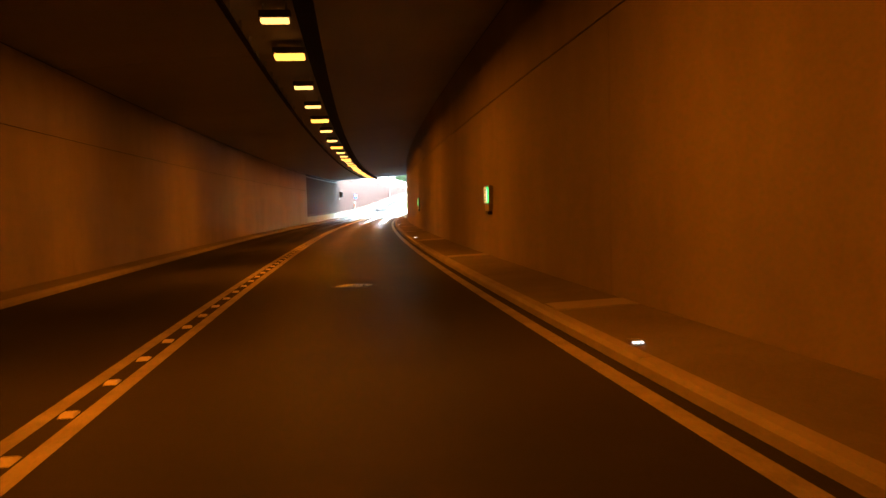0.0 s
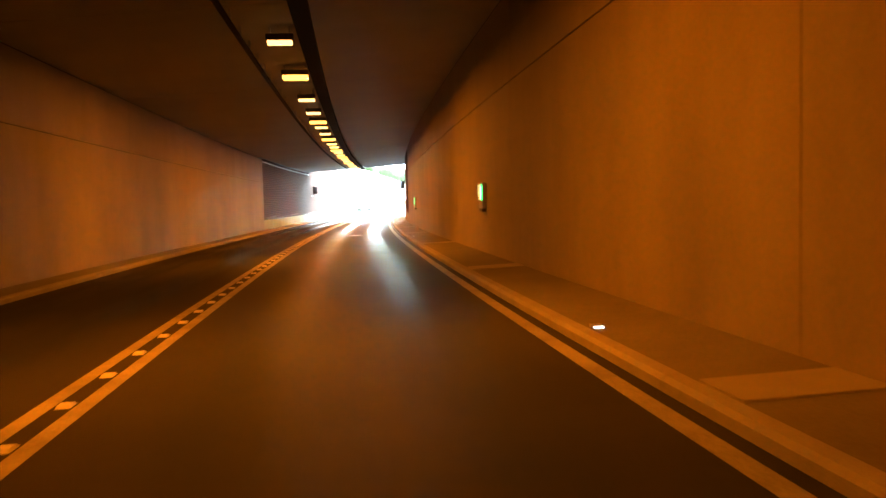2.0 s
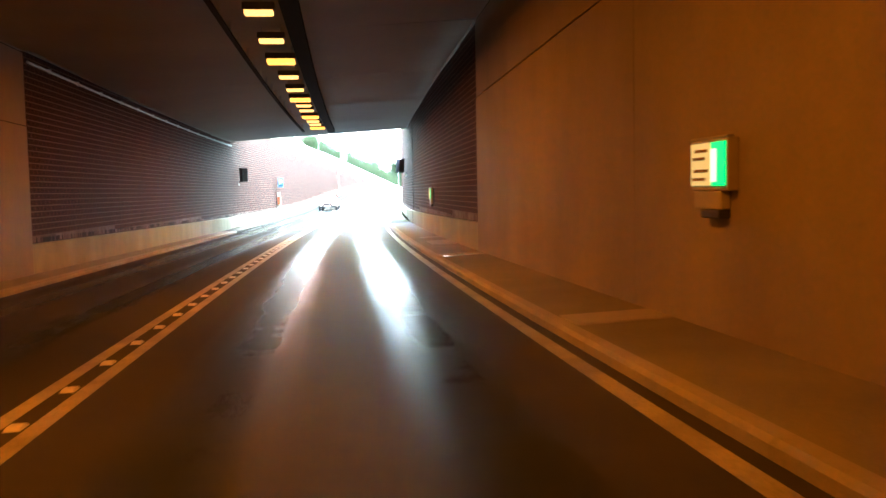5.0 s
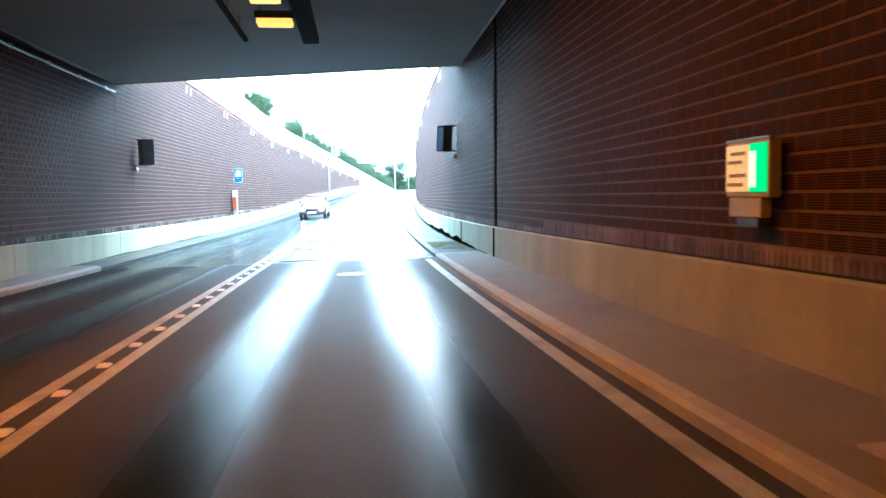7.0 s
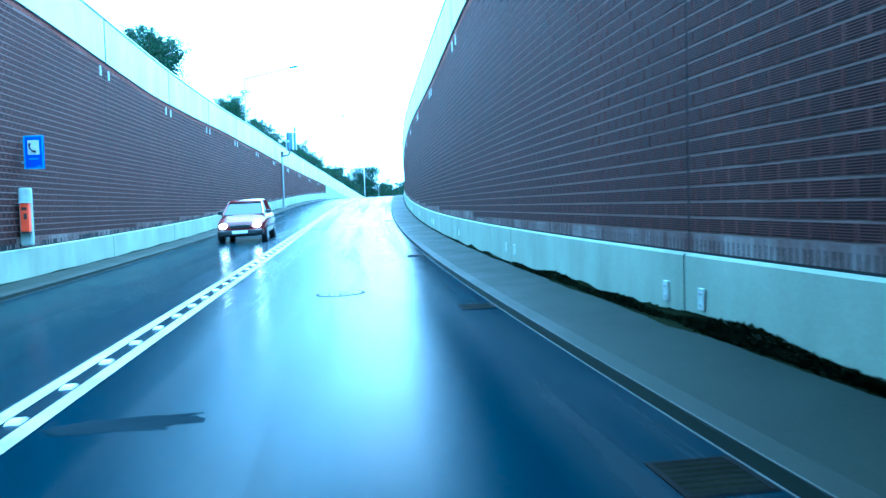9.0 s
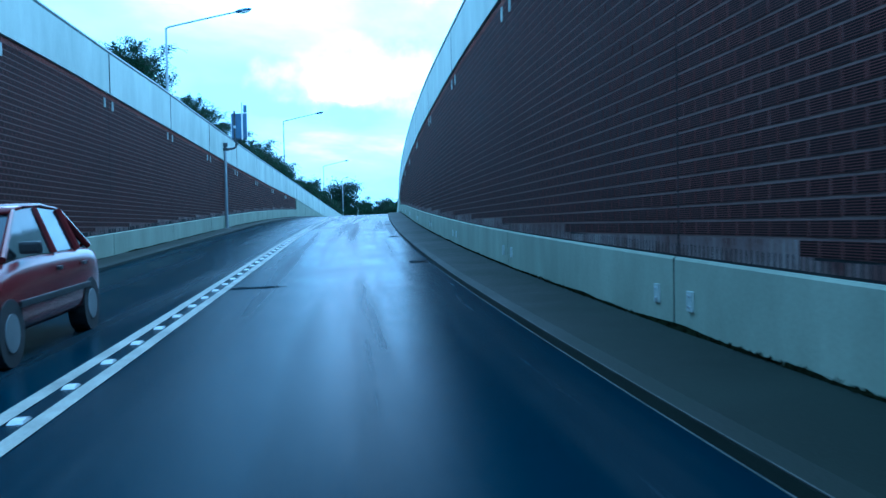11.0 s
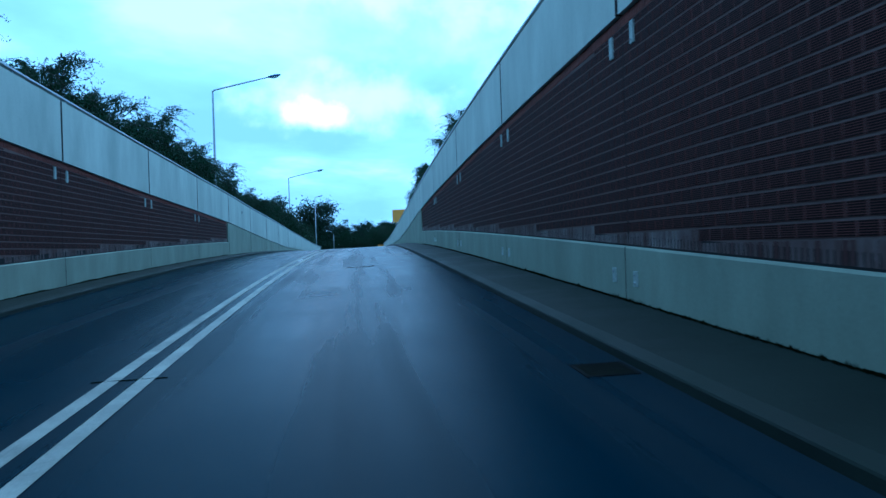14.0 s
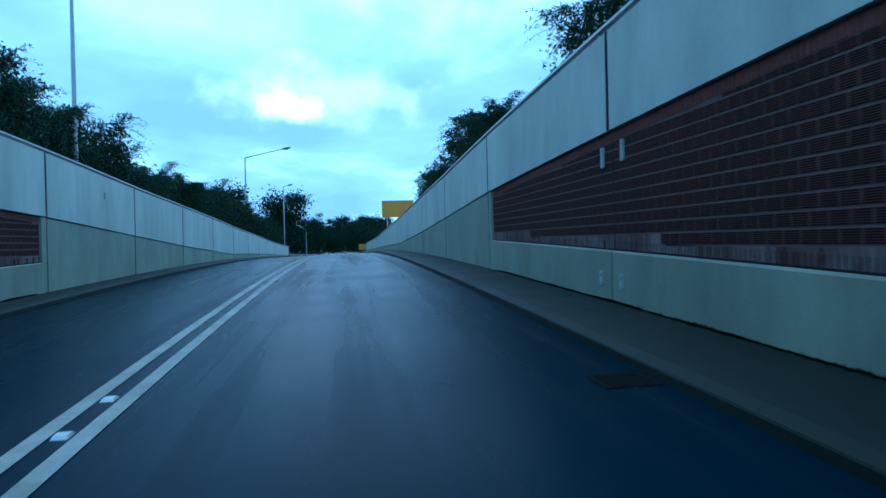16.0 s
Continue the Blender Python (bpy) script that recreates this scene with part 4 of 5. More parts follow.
# ---- street lamps ----
def make_street_lamp(reach, tall, label):
    ob = thing("street_lamp", pose(0, 0, 0), label, "street lamp", "street lamps behind the wall")
    tube(bm := bmesh.new(), [(0, 0, -0.4), (0, 0, tall * 0.45), (0, 0, tall)], [0.085, 0.07, 0.05], 12)
    part("pole", bm, M["steel"], ob)
    rise = 0.22 * reach
    tube(bm := bmesh.new(), [(0, 0, tall - 0.08), (0.08, 0, tall + 0.02), (reach * 0.5, 0, tall + 0.02 + rise * 0.5), (reach, 0, tall + 0.02 + rise)], [0.05, 0.045, 0.04, 0.035], 10)
    part("arm", bm, M["steel"], ob)
    bm = bmesh.new()
    bmesh.ops.create_uvsphere(bm, u_segments=16, v_segments=10, radius=1.0, matrix=pose(reach + 0.25, 0, tall + 0.07 + rise, 0, -11, 0) @ Matrix.Diagonal((0.42, 0.15, 0.09, 1)))
    head = part("head", bm, M["grey_board"], ob)
    bm = bmesh.new()
    bmesh.ops.create_uvsphere(bm, u_segments=12, v_segments=8, radius=1.0, matrix=pose(reach + 0.30, 0, tall + 0.02 + rise, 0, -11, 0) @ Matrix.Diagonal((0.26, 0.11, 0.08, 1)))
    part("lens", bm, M["white"], head)
    return ob


long_lamp = make_street_lamp(3.3, 6.7, "tall galvanised street lamp with one long arm behind the wall")
long_lamp.matrix_world = spot(174.5, -6.4, 2.86)
for s, h in ((220.8, 2.92), (270.2, 2.06)):
    copy_thing(long_lamp, spot(s, -6.4, h))
short_lamp = make_street_lamp(0.7, 10.2, "galvanised street lamp with a short arm beside the road")
short_lamp.matrix_world = spot(322.0, -6.0, -0.1)
copy_thing(short_lamp, spot(372.0, -4.0, -0.1))

# ---- yellow board ----
yb = thing("yellow_board", spot(267.0, 5.2, 0.9), "plain yellow direction board on two posts", "sign")
box(bm := bmesh.new(), 0.0, 2.7, -0.03, 0.03, 2.03, 3.45, 0.02)
face = part("board", bm, M["yellow"], yb)
for x in (0.45, 2.25):
    tube(bm := bmesh.new(), [(x, 0.08, -1.0), (x, 0.08, 3.4)], [0.05, 0.05], 10)
    part("post", bm, M["steel"], yb)

# ---- anchor plates in pairs beside the joints ----
def make_plate(tall, label, group):
    ob = thing("anchor_plate", pose(0, 0, 0), label, "plate", group)
    box(bm := bmesh.new(), -0.014, 0.02, -0.055, 0.055, -tall, tall, 0.006)
    part("plate", bm, M["plate"], ob)
    for z in (-tall + 0.04, tall - 0.04):
        tube(bm := bmesh.new(), [(-0.024, 0, z), (-0.012, 0, z)], [0.012, 0.014], 8)
        part("bolt", bm, M["steel"], ob)
    return ob


upper = make_plate(0.125, "small pale plate below the coping", "plates below the coping")
lower = make_plate(0.085, "small pale plate on the concrete plinth", "plates on the plinth")
fresh = {id(upper): True, id(lower): True}
for side in (1, -1):
    for j in JOINTS[side]:
        if not 116 < j < 209.5:
            continue
        for off in (-0.38, 0.38):
            turn = 0 if side > 0 else 180
            for ob, d, h in ((upper, W[side] + 0.055, float(coping_base(j + off, side)) - 0.27), (lower, W[side] + 0.012, 0.38)):
                if ob is lower and side < 0:
                    continue
                at = spot(j + off, side * (d - 0.02), h, turn)
                if fresh[id(ob)]:
                    ob.matrix_world, fresh[id(ob)] = at, False
                else:
                    copy_thing(ob, at)

panel = make_plate(0.08, "small grey plate on the coping panel", "plates on the coping")
panel.matrix_world = spot(215.55, -(W[-1] - 0.026), 2.25, 180)


def make_far_sign(s, d, h0, h1, wide, mat, label):
    ob = thing("road_sign", spot(s, d, -0.1), label, "road sign")
    tube(bm := bmesh.new(), [(0, 0.03, -0.3), (0, 0.03, h1)], [0.035, 0.03], 8)
    part("post", bm, M["steel"], ob)
    box(bm := bmesh.new(), -wide / 2, wide / 2, -0.02, 0.01, h0, h1, 0.01)
    part("board", bm, M[mat], ob)


make_far_sign(288.5, 6.0, 1.3, 1.75, 0.5, "white", "small white sign on a thin post")
make_far_sign(300.0, 4.5, 0.45, 1.15, 0.9, "yellow", "low yellow marker board beside the road")

# ---- car coming the other way ----
car = thing("car", laid(141.8, -1.62), "small dark red car with lit headlights on wet asphalt", "car")


def loft(bm, sections):
    """Closed skin through rings of equal count."""
    rings = [[bm.verts.new(p) for p in ring] for ring in sections]
    n = len(rings[0])
    for a, b in zip(rings, rings[1:]):
        for k in range(n):
            bm.faces.new((a[k], a[(k + 1) % n], b[(k + 1) % n], b[k]))
    bm.faces.new(rings[0][::-1])
    bm.faces.new(rings[-1])
    return bm


def car_ring(y, half, low, high, shoulder):
    return [(-half * 0.94, y, low), (half * 0.94, y, low), (half, y, low + 0.14), (half, y, shoulder), (half * 0.88, y, high), (0, y, high + 0.025), (-half * 0.88, y, high), (-half, y, shoulder), (-half, y, low + 0.14)]


body = loft(bmesh.new(), [car_ring(*r) for r in ((-1.98, 0.66, 0.34, 0.62, 0.56), (-1.86, 0.78, 0.22, 0.74, 0.64), (-1.45, 0.82, 0.20, 0.84, 0.70), (-1.0, 0.83, 0.20, 0.94, 0.78), (-0.6, 0.83, 0.20, 0.98, 0.84), (0.9, 0.83, 0.20, 0.98, 0.86), (1.75, 0.81, 0.22, 0.97, 0.86), (1.95, 0.74, 0.34, 0.90, 0.78))])
body_ob = part("body", body, M["car_paint"], car)
body_ob.data.shade_smooth()
body_ob.modifiers.new("rounding", "SUBSURF").levels = 2
GREEN_HOUSE = ((-0.98, 0.90, 0.955, 0.70, 0.66), (-0.28, 0.92, 1.37, 0.72, 0.555), (0.25, 0.92, 1.42, 0.73, 0.56), (1.05, 0.92, 1.39, 0.72, 0.55), (1.72, 0.92, 0.98, 0.68, 0.60))
cabin = loft(bmesh.new(), [[(-w0, y, z), (w0, y, z), (w0, y, z + 0.02), (w1, y, t), (-w1, y, t), (-w0, y, z + 0.02)] for y, z, t, w0, w1 in GREEN_HOUSE])
part("cabin", cabin, M["glass"], car, "dark glazed cabin")
roof = loft(bmesh.new(), [[(-w, y, z), (w, y, z), (w * 0.96, y, z + 0.035), (0, y, z + 0.055), (-w * 0.96, y, z + 0.035)] for y, z, w in ((-0.34, 1.345, 0.55), (0.0, 1.40, 0.575), (0.5, 1.415, 0.58), (1.1, 1.375, 0.565), (1.22, 1.33, 0.54))])
part("roof", roof, M["car_paint"], car).data.shade_smooth()
for x in (-1, 1):
    for foot, head, r in (((0.70, -1.0, 0.93), (0.565, -0.30, 1.37), 0.035), ((0.735, 0.30, 0.93), (0.57, 0.28, 1.40), 0.04), ((0.725, 1.12, 0.93), (0.56, 1.06, 1.38), 0.05), ((0.67, 1.74, 0.95), (0.55, 1.14, 1.36), 0.045)):
        tube(bm := bmesh.new(), [(x * foot[0], foot[1], foot[2]), (x * head[0], head[1], head[2])], [r, r * 0.8], 8)
        part("pillar", bm, M["car_paint"], car)
    box(bm := bmesh.new(), min(x * 0.815, x * 0.845), max(x * 0.815, x * 0.845), -1.0, 1.2, 0.50, 0.56, 0.008)
    part("side_trim", bm, M["black"], car)
    for y in (0.12, 0.98):
        box(bm := bmesh.new(), min(x * 0.80, x * 0.838), max(x * 0.80, x * 0.838), y, y + 0.14, 0.76, 0.80, 0.008)
        part("door_handle", bm, M["black"], car)
for x in (-0.62, 0.62):
    for y in (-1.22, 1.25):
        bm = bmesh.new()
        bmesh.ops.create_cone(bm, segments=24, radius1=0.30, radius2=0.30, depth=0.19, cap_ends=True, matrix=pose(x * 1.18, y, 0.30, 0, 90, 0))
        tyre = part("tyre", bm, M["tyre"], car)
        bm = bmesh.new()
        bmesh.ops.create_cone(bm, segments=20, radius1=0.19, radius2=0.17, depth=0.205, cap_ends=True, matrix=pose(x * 1.18, y, 0.30, 0, 90, 0))
        part("rim", bm, M["steel"], tyre)
    bm = bmesh.new()
    bmesh.ops.create_uvsphere(bm, u_segments=14, v_segments=8, radius=1.0, matrix=pose(x * 0.9, -1.93, 0.60) @ Matrix.Diagonal((0.14, 0.09, 0.085, 1)))
    part("headlight", bm, M["headlight"], car, "lit headlight")
    box(bm := bmesh.new(), x * 1.32 - 0.10, x * 1.32 + 0.10, -0.66, -0.56, 0.96, 1.08, 0.03)
    part("mirror", bm, M["black"], car)
box(bm := bmesh.new(), -0.34, 0.34, -2.0, -1.9, 0.52, 0.63, 0.02)
part("grille", bm, M["black"], car)
box(bm := bmesh.new(), -0.76, 0.76, -2.04, -1.82, 0.28, 0.46, 0.05)
bump = part("bumper", bm, M["black"], car)
box(bm := bmesh.new(), -0.26, 0.26, -2.055, -2.035, 0.34, 0.44, 0.004)
part("number_plate", bm, M["white"], bump)

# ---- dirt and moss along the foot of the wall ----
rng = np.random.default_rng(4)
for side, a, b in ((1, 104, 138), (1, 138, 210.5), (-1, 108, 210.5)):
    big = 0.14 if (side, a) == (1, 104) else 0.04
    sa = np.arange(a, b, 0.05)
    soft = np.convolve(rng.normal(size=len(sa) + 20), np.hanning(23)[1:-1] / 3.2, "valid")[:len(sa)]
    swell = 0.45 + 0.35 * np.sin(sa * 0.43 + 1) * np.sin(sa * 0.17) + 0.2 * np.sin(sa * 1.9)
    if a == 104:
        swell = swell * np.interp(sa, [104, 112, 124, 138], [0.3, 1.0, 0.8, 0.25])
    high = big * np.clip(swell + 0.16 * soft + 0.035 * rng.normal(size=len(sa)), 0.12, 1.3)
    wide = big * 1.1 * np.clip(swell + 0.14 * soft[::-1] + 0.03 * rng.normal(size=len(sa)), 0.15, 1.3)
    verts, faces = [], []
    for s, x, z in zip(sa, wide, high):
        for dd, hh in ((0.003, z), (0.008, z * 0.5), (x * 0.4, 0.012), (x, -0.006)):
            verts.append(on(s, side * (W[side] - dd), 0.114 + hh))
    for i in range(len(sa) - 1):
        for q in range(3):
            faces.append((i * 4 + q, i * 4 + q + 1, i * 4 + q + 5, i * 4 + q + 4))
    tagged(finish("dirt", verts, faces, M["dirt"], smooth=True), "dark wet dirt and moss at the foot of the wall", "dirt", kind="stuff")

# tufts along the upper edge of the growth, and a mossy mat on the walkway beyond the mouth
rng = np.random.default_rng(31)


def tufts(name, s, d, h, tall, mat, label):
    """Many short tapering blades standing on the places given."""
    n = len(s)
    root = on(s, d, h)
    lean = rng.normal(size=(n, 3)) * 0.45 * tall[:, None]
    lean[:, 2] = tall * rng.uniform(0.5, 1.0, n)
    wide = rng.normal(size=(n, 3)) * 0.34 * tall[:, None]
    wide[:, 2] *= 0.3
    corners = np.stack([root - wide, root + wide, root + lean], 1).reshape(-1, 3)
    me = bpy.data.meshes.new(name)
    me.from_pydata(corners.tolist(), [], np.arange(3 * n).reshape(-1, 3).tolist())
    me.materials.append(mat)
    me.update()
    return tagged(new(name, me), label, name, kind="stuff")


M["worn"] = material("worn_asphalt", (0.010, 0.014, 0.018), (0.020, 0.026, 0.032), (0.7, 0.9), 3.0, 60, 0.2, spec=0.0)
M["moss"] = material("olive_moss", (0.02, 0.024, 0.010), (0.062, 0.07, 0.026), (0.8, 1.0), 1.6, 60, 0.6, spec=0.02)
s_at = np.concatenate([rng.uniform(106.5, 124, 20000), rng.uniform(111, 119, 10000), rng.uniform(124, 210, 9000)])
reach = 0.17 * np.interp(s_at, [106.5, 110, 117, 126, 138, 210], [0.25, 0.9, 1.0, 0.45, 0.22, 0.15])
up = reach * rng.random(len(s_at)) ** 1.7 * (0.6 + 0.4 * np.sin(s_at * 1.7) * np.sin(s_at * 0.61))
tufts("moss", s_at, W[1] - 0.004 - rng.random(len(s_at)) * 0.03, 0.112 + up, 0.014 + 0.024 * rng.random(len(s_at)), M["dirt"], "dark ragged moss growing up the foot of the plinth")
verts, faces, nd = [], [], 24
ss = np.arange(106.2, 111.0, 0.06)
for s in ss:
    for d in np.linspace(3.99, 4.885, nd):
        lump = noise.noise(Vector((s * 1.3, d * 1.7, 0.0))) + 0.5 * noise.noise(Vector((s * 5.1, d * 5.3, 2.0)))
        edge = min(1.0, (s - 106.2) * 0.7, (111.0 - s) * 1.2) + 0.5 * (d - 4.4)
        verts.append(on(s, d, 0.1 + 0.012 * (d - 3.99) + 0.018 * min(0.35, lump * 0.5 + edge * 0.5 - 0.1)))
for i in range(len(ss) - 1):
    for q in range(nd - 1):
        faces.append((i * nd + q, i * nd + q + 1, (i + 1) * nd + q + 1, (i + 1) * nd + q))
tagged(finish("moss", verts, faces, M["moss"], smooth=True), "olive green moss mat spread over the walkway", "moss", kind="stuff")


def make_patch(seed):
    """A thin matte repair in the asphalt with a ragged rounded outline."""
    r = np.random.default_rng(seed)
    bm = bmesh.new()
    rim = []
    for a in np.linspace(0, 2 * math.pi, 33)[:-1]:
        c, q = math.cos(a), math.sin(a)
        grow = 1 + 0.12 * r.normal()
        rim.append((0.46 * grow * math.copysign(abs(c) ** 0.7, c), 0.17 * grow * math.copysign(abs(q) ** 0.7, q)))
    low = [bm.verts.new((x * 1.03, y * 1.05, 0.0)) for x, y in rim]
    high = [bm.verts.new((x, y, 0.004)) for x, y in rim]
    bm.faces.new(high)
    for k in range(32):
        bm.faces.new((low[k], low[(k + 1) % 32], high[(k + 1) % 32], high[k]))
    ob = thing("asphalt_patch", pose(0, 0, 0), "small dark matte repair patch in the wet asphalt", "road patch", "patches in the asphalt")
    part("surface", bm, M["worn"], ob)
    return ob


for seed, (s, d) in enumerate(((105.8, 0.75), (110.75, 0.62), (115.2, 0.74), (147.2, 0.55))):
    make_patch(seed).matrix_world = laid(s, d)

# ---- shrubs and trees ----
def leaf_mesh(name, places, sizes, rng, mat):
    """Many small pointed leaves, each a folded pair of triangles."""
    n = len(places)
    a = rng.normal(size=(n, 3))
    a /= np.linalg.norm(a, axis=1)[:, None]
    b = np.cross(a, rng.normal(size=(n, 3)))
    b /= np.linalg.norm(b, axis=1)[:, None]
    c = np.cross(a, b)
    z = sizes[:, None]
    corners = np.stack([places - a * z, places + b * z * 0.42 + c * z * 0.12, places + a * z, places - b * z * 0.42 + c * z * 0.12], 1).reshape(-1, 3)
    base = np.arange(n) * 4
    faces = np.concatenate([np.stack([base, base + 1, base + 2], 1), np.stack([base, base + 2, base + 3], 1)])
    me = bpy.data.meshes.new(name)
    me.from_pydata(corners.tolist(), [], faces.tolist())
    me.materials.append(mat)
    me.update()
    return me


def make_shrub(seed, height, spread, leaves, label, mat="leaf", trunk=False):
    rng = np.random.default_rng(seed)
    ob = thing("tree" if trunk else "shrub", pose(0, 0, -60), label, "tree" if trunk else "shrub", "trees in the distance" if trunk else "shrubs above the wall")
    bm = bmesh.new()
    places, sizes = [], []
    stems = 5 if trunk else 11
    if trunk:
        tube(bm, [(0, 0, -0.3), (0.05, 0, height * 0.2), (0, 0.06, height * 0.42)], [0.05 * height * 0.6, 0.035 * height * 0.6, 0.02 * height * 0.6], 8)
    for k in range(stems):
        ang = 2 * math.pi * (k + rng.random() * 0.7) / stems
        reach = spread * (0.35 + 0.65 * rng.random())
        top = height * (0.62 + 0.38 * rng.random())
        pts, rad = [], []
        for u in np.linspace(0, 1, 7):
            x = reach * u ** 1.3
            z = (height * 0.22 if trunk else -0.2) + (top - (height * 0.3 if trunk else 0)) * (1 - (1 - u) ** 1.7) - 0.10 * top * max(0, u - 0.8) * 5 * rng.random()
            pts.append((x * math.cos(ang) + 0.12 * rng.normal(), x * math.sin(ang) + 0.12 * rng.normal(), z))
            rad.append(0.035 * (1 - 0.85 * u) * (height / 4))
        tube(bm, pts, rad, 6)
        pts = np.array(pts)
        for _ in range(int(leaves / stems)):
            u = rng.random() ** 0.55 * 6
            i = min(int(u), 5)
            p = pts[i] + (pts[i + 1] - pts[i]) * (u - i)
            w = 0.42 * (1.15 - u / 6 * 0.8) * height / 4
            places.append(p + np.clip(rng.normal(size=3), -1.5, 1.5) * w * np.array([1, 1, 0.8]))
            sizes.append(rng.uniform(0.04, 0.085) * (height / 4) ** 0.6)
        # arching shoots with gaps between them
        for _ in range(9):
            start = pts[int(rng.integers(3, 7))]
            way = np.array([math.cos(ang), math.sin(ang), 0.7]) + rng.normal(size=3) * 0.5
            way /= np.linalg.norm(way)
            long = rng.uniform(0.45, 1.35) * height / 4
            line = [start + way * long * v + np.array([0, 0, -0.5 * long * v * v]) for v in np.linspace(0, 1, 5)]
            tube(bm, [tuple(q) for q in line], [0.012, 0.01, 0.008, 0.006, 0.003], 4)
            for _ in range(34):
                v = rng.random() * 4
                i = min(int(v), 3)
                places.append(line[i] + (line[i + 1] - line[i]) * (v - i) + np.clip(rng.normal(size=3), -1.6, 1.6) * 0.055)
                sizes.append(rng.uniform(0.03, 0.06))
    fill = int(leaves * 0.65)
    if trunk:
        q = np.concatenate([rng.normal(size=(fill // 12, 3)) * height * 0.075 + np.array([spread * 0.75 * math.cos(a), spread * 0.75 * math.sin(a), height * z]) for a, z in zip(rng.uniform(0, 6.3, 14), rng.uniform(0.28, 0.85, 14))])
        places += list(q)
        sizes += list(rng.uniform(0.12, 0.24, len(q)))
    else:
        q = np.clip(rng.normal(size=(fill, 3)), -1.7, 1.7) * np.array([spread * 0.5, spread * 0.5, height * 0.24]) + np.array([0, 0, height * 0.34])
        q[:, 2] = np.clip(q[:, 2], 0.0, None)
        places += list(q)
        sizes += list(rng.uniform(0.06, 0.11, fill))
    part("trunk", bm, M["bark"], ob)
    crown = new("crown", leaf_mesh("crown", np.array(places), np.array(sizes), rng, M[mat]))
    crown.parent = ob
    return ob


shrubs = [make_shrub(seed, h, sp, 4600, lab) for seed, h, sp, lab in (
    (1, 4.2, 1.5, "dense green shrub with arching shoots above the wall"),
    (2, 3.7, 1.7, "broad green shrub above the wall"),
    (3, 4.6, 1.3, "tall loose green shrub above the wall"),
    (4, 3.2, 1.6, "low dense green shrub above the wall"))]
tree_a = make_shrub(7, 8.5, 2.6, 6000, "round-crowned green tree beyond the cutting", "leaf_dark", True)
tree_b = make_shrub(8, 7.5, 3.0, 6000, "spreading green tree beyond the cutting", "leaf_dark", True)
rng = np.random.default_rng(12)
spots = [(145.8, -5.9, 0.72, 0), (149.3, -6.1, 0.78, 2), (162.3, -6.3, 0.4, 3), (166.5, -6.1, 0.64, 2), (170.5, -6.8, 0.7, 0), (175.1, -7.6, 0.95, 2), (179.0, -7.4, 0.75, 1), (182.5, -7.2, 0.85, 0)]
s = 185.5
while s < 317.5:
    spots.append((s, -6.9 + rng.normal() * 0.35, rng.uniform(0.55, 0.8) if s < 197.5 else rng.uniform(0.62, 0.9) if s < 235.5 else rng.uniform(0.65, 0.9), int(rng.integers(0, 4))))
    if s > 191.5:
        spots.append((s + 0.8, -9.2 + rng.normal() * 0.5, rng.uniform(0.68, 0.95), int(rng.integers(0, 4))))
    s += rng.uniform(1.5, 2.3)
spots += [(187.5, 6.4, 0.42, 3), (195.6, 6.0, 0.36, 3), (198.3, 6.1, 0.42, 1), (200.8, 6.0, 0.42, 2), (203.4, 6.1, 0.47, 0), (205.4, 6.3, 0.56, 2), (207.2, 6.1, 0.5, 0), (213.2, 5.6, 0.36, 2), (214.8, 5.6, 0.36, 0)]
spots += [(217.2, 6.0, 0.55, 1), (219.6, 6.2, 0.6, 0), (222.6, 6.0, 0.58, 2), (226.2, 5.9, 0.55, 3), (230.0, 6.0, 0.5, 1), (234.6, 6.2, 0.55, 0), (240.0, 6.4, 0.5, 2)]
far = [(295.5, -11.5, 0.95, 0), (301.5, -15, 0.8, 1), (325.5, -10, 0.75, 1), (340.5, -13, 0.8, 0), (340.5, -6.8, 1.36, 0), (347.5, -10.5, 1.0, 1)]
for k in range(34):
    far.append((rng.uniform(390.5, 440), -46 + 2.6 * k + rng.normal(), rng.uniform(0.85, 1.3), int(rng.integers(0, 2))))
for k in range(16):
    spots.append((328 + 5 * k, -9 - rng.uniform(0, 5), rng.uniform(0.7, 1.0), int(rng.integers(0, 4))))
    spots.append((296 + 7 * k, 9.5 + rng.uniform(0, 5), rng.uniform(0.6, 0.9), int(rng.integers(0, 4))))
    spots.append((380 + rng.uniform(0, 30), -36 + 4.2 * k, rng.uniform(1.7, 2.1), int(rng.integers(0, 4))))
for k in range(44):
    spots.append((380 + rng.uniform(0, 8), -38 + 1.65 * k, rng.uniform(0.9, 1.35), int(rng.integers(0, 4))))
for k in range(10):
    far.append((336 + 7 * k, 13 + rng.uniform(0, 6), rng.uniform(0.5, 0.75), int(rng.integers(0, 2))))
    far.append((346 + 6 * k, -13 - rng.uniform(0, 6), rng.uniform(0.55, 0.8), int(rng.integers(0, 2))))
lead = [True] * 4
for s, d, size, k in spots:
    ground_h = float(coping_top(s)) - 0.35 + 0.12 if s < 295.5 else float(np.interp(s, [295.5, 325.5], [0.9, -0.1]))
    m = spot(s, d, ground_h, rng.uniform(0, 360)) @ Matrix.Diagonal((size, size, size, 1))
    if lead[k]:
        shrubs[k].matrix_world, lead[k] = m, False
    else:
        c = copy_thing(shrubs[k], m)
        c.matrix_world = m
lead = [True, True]
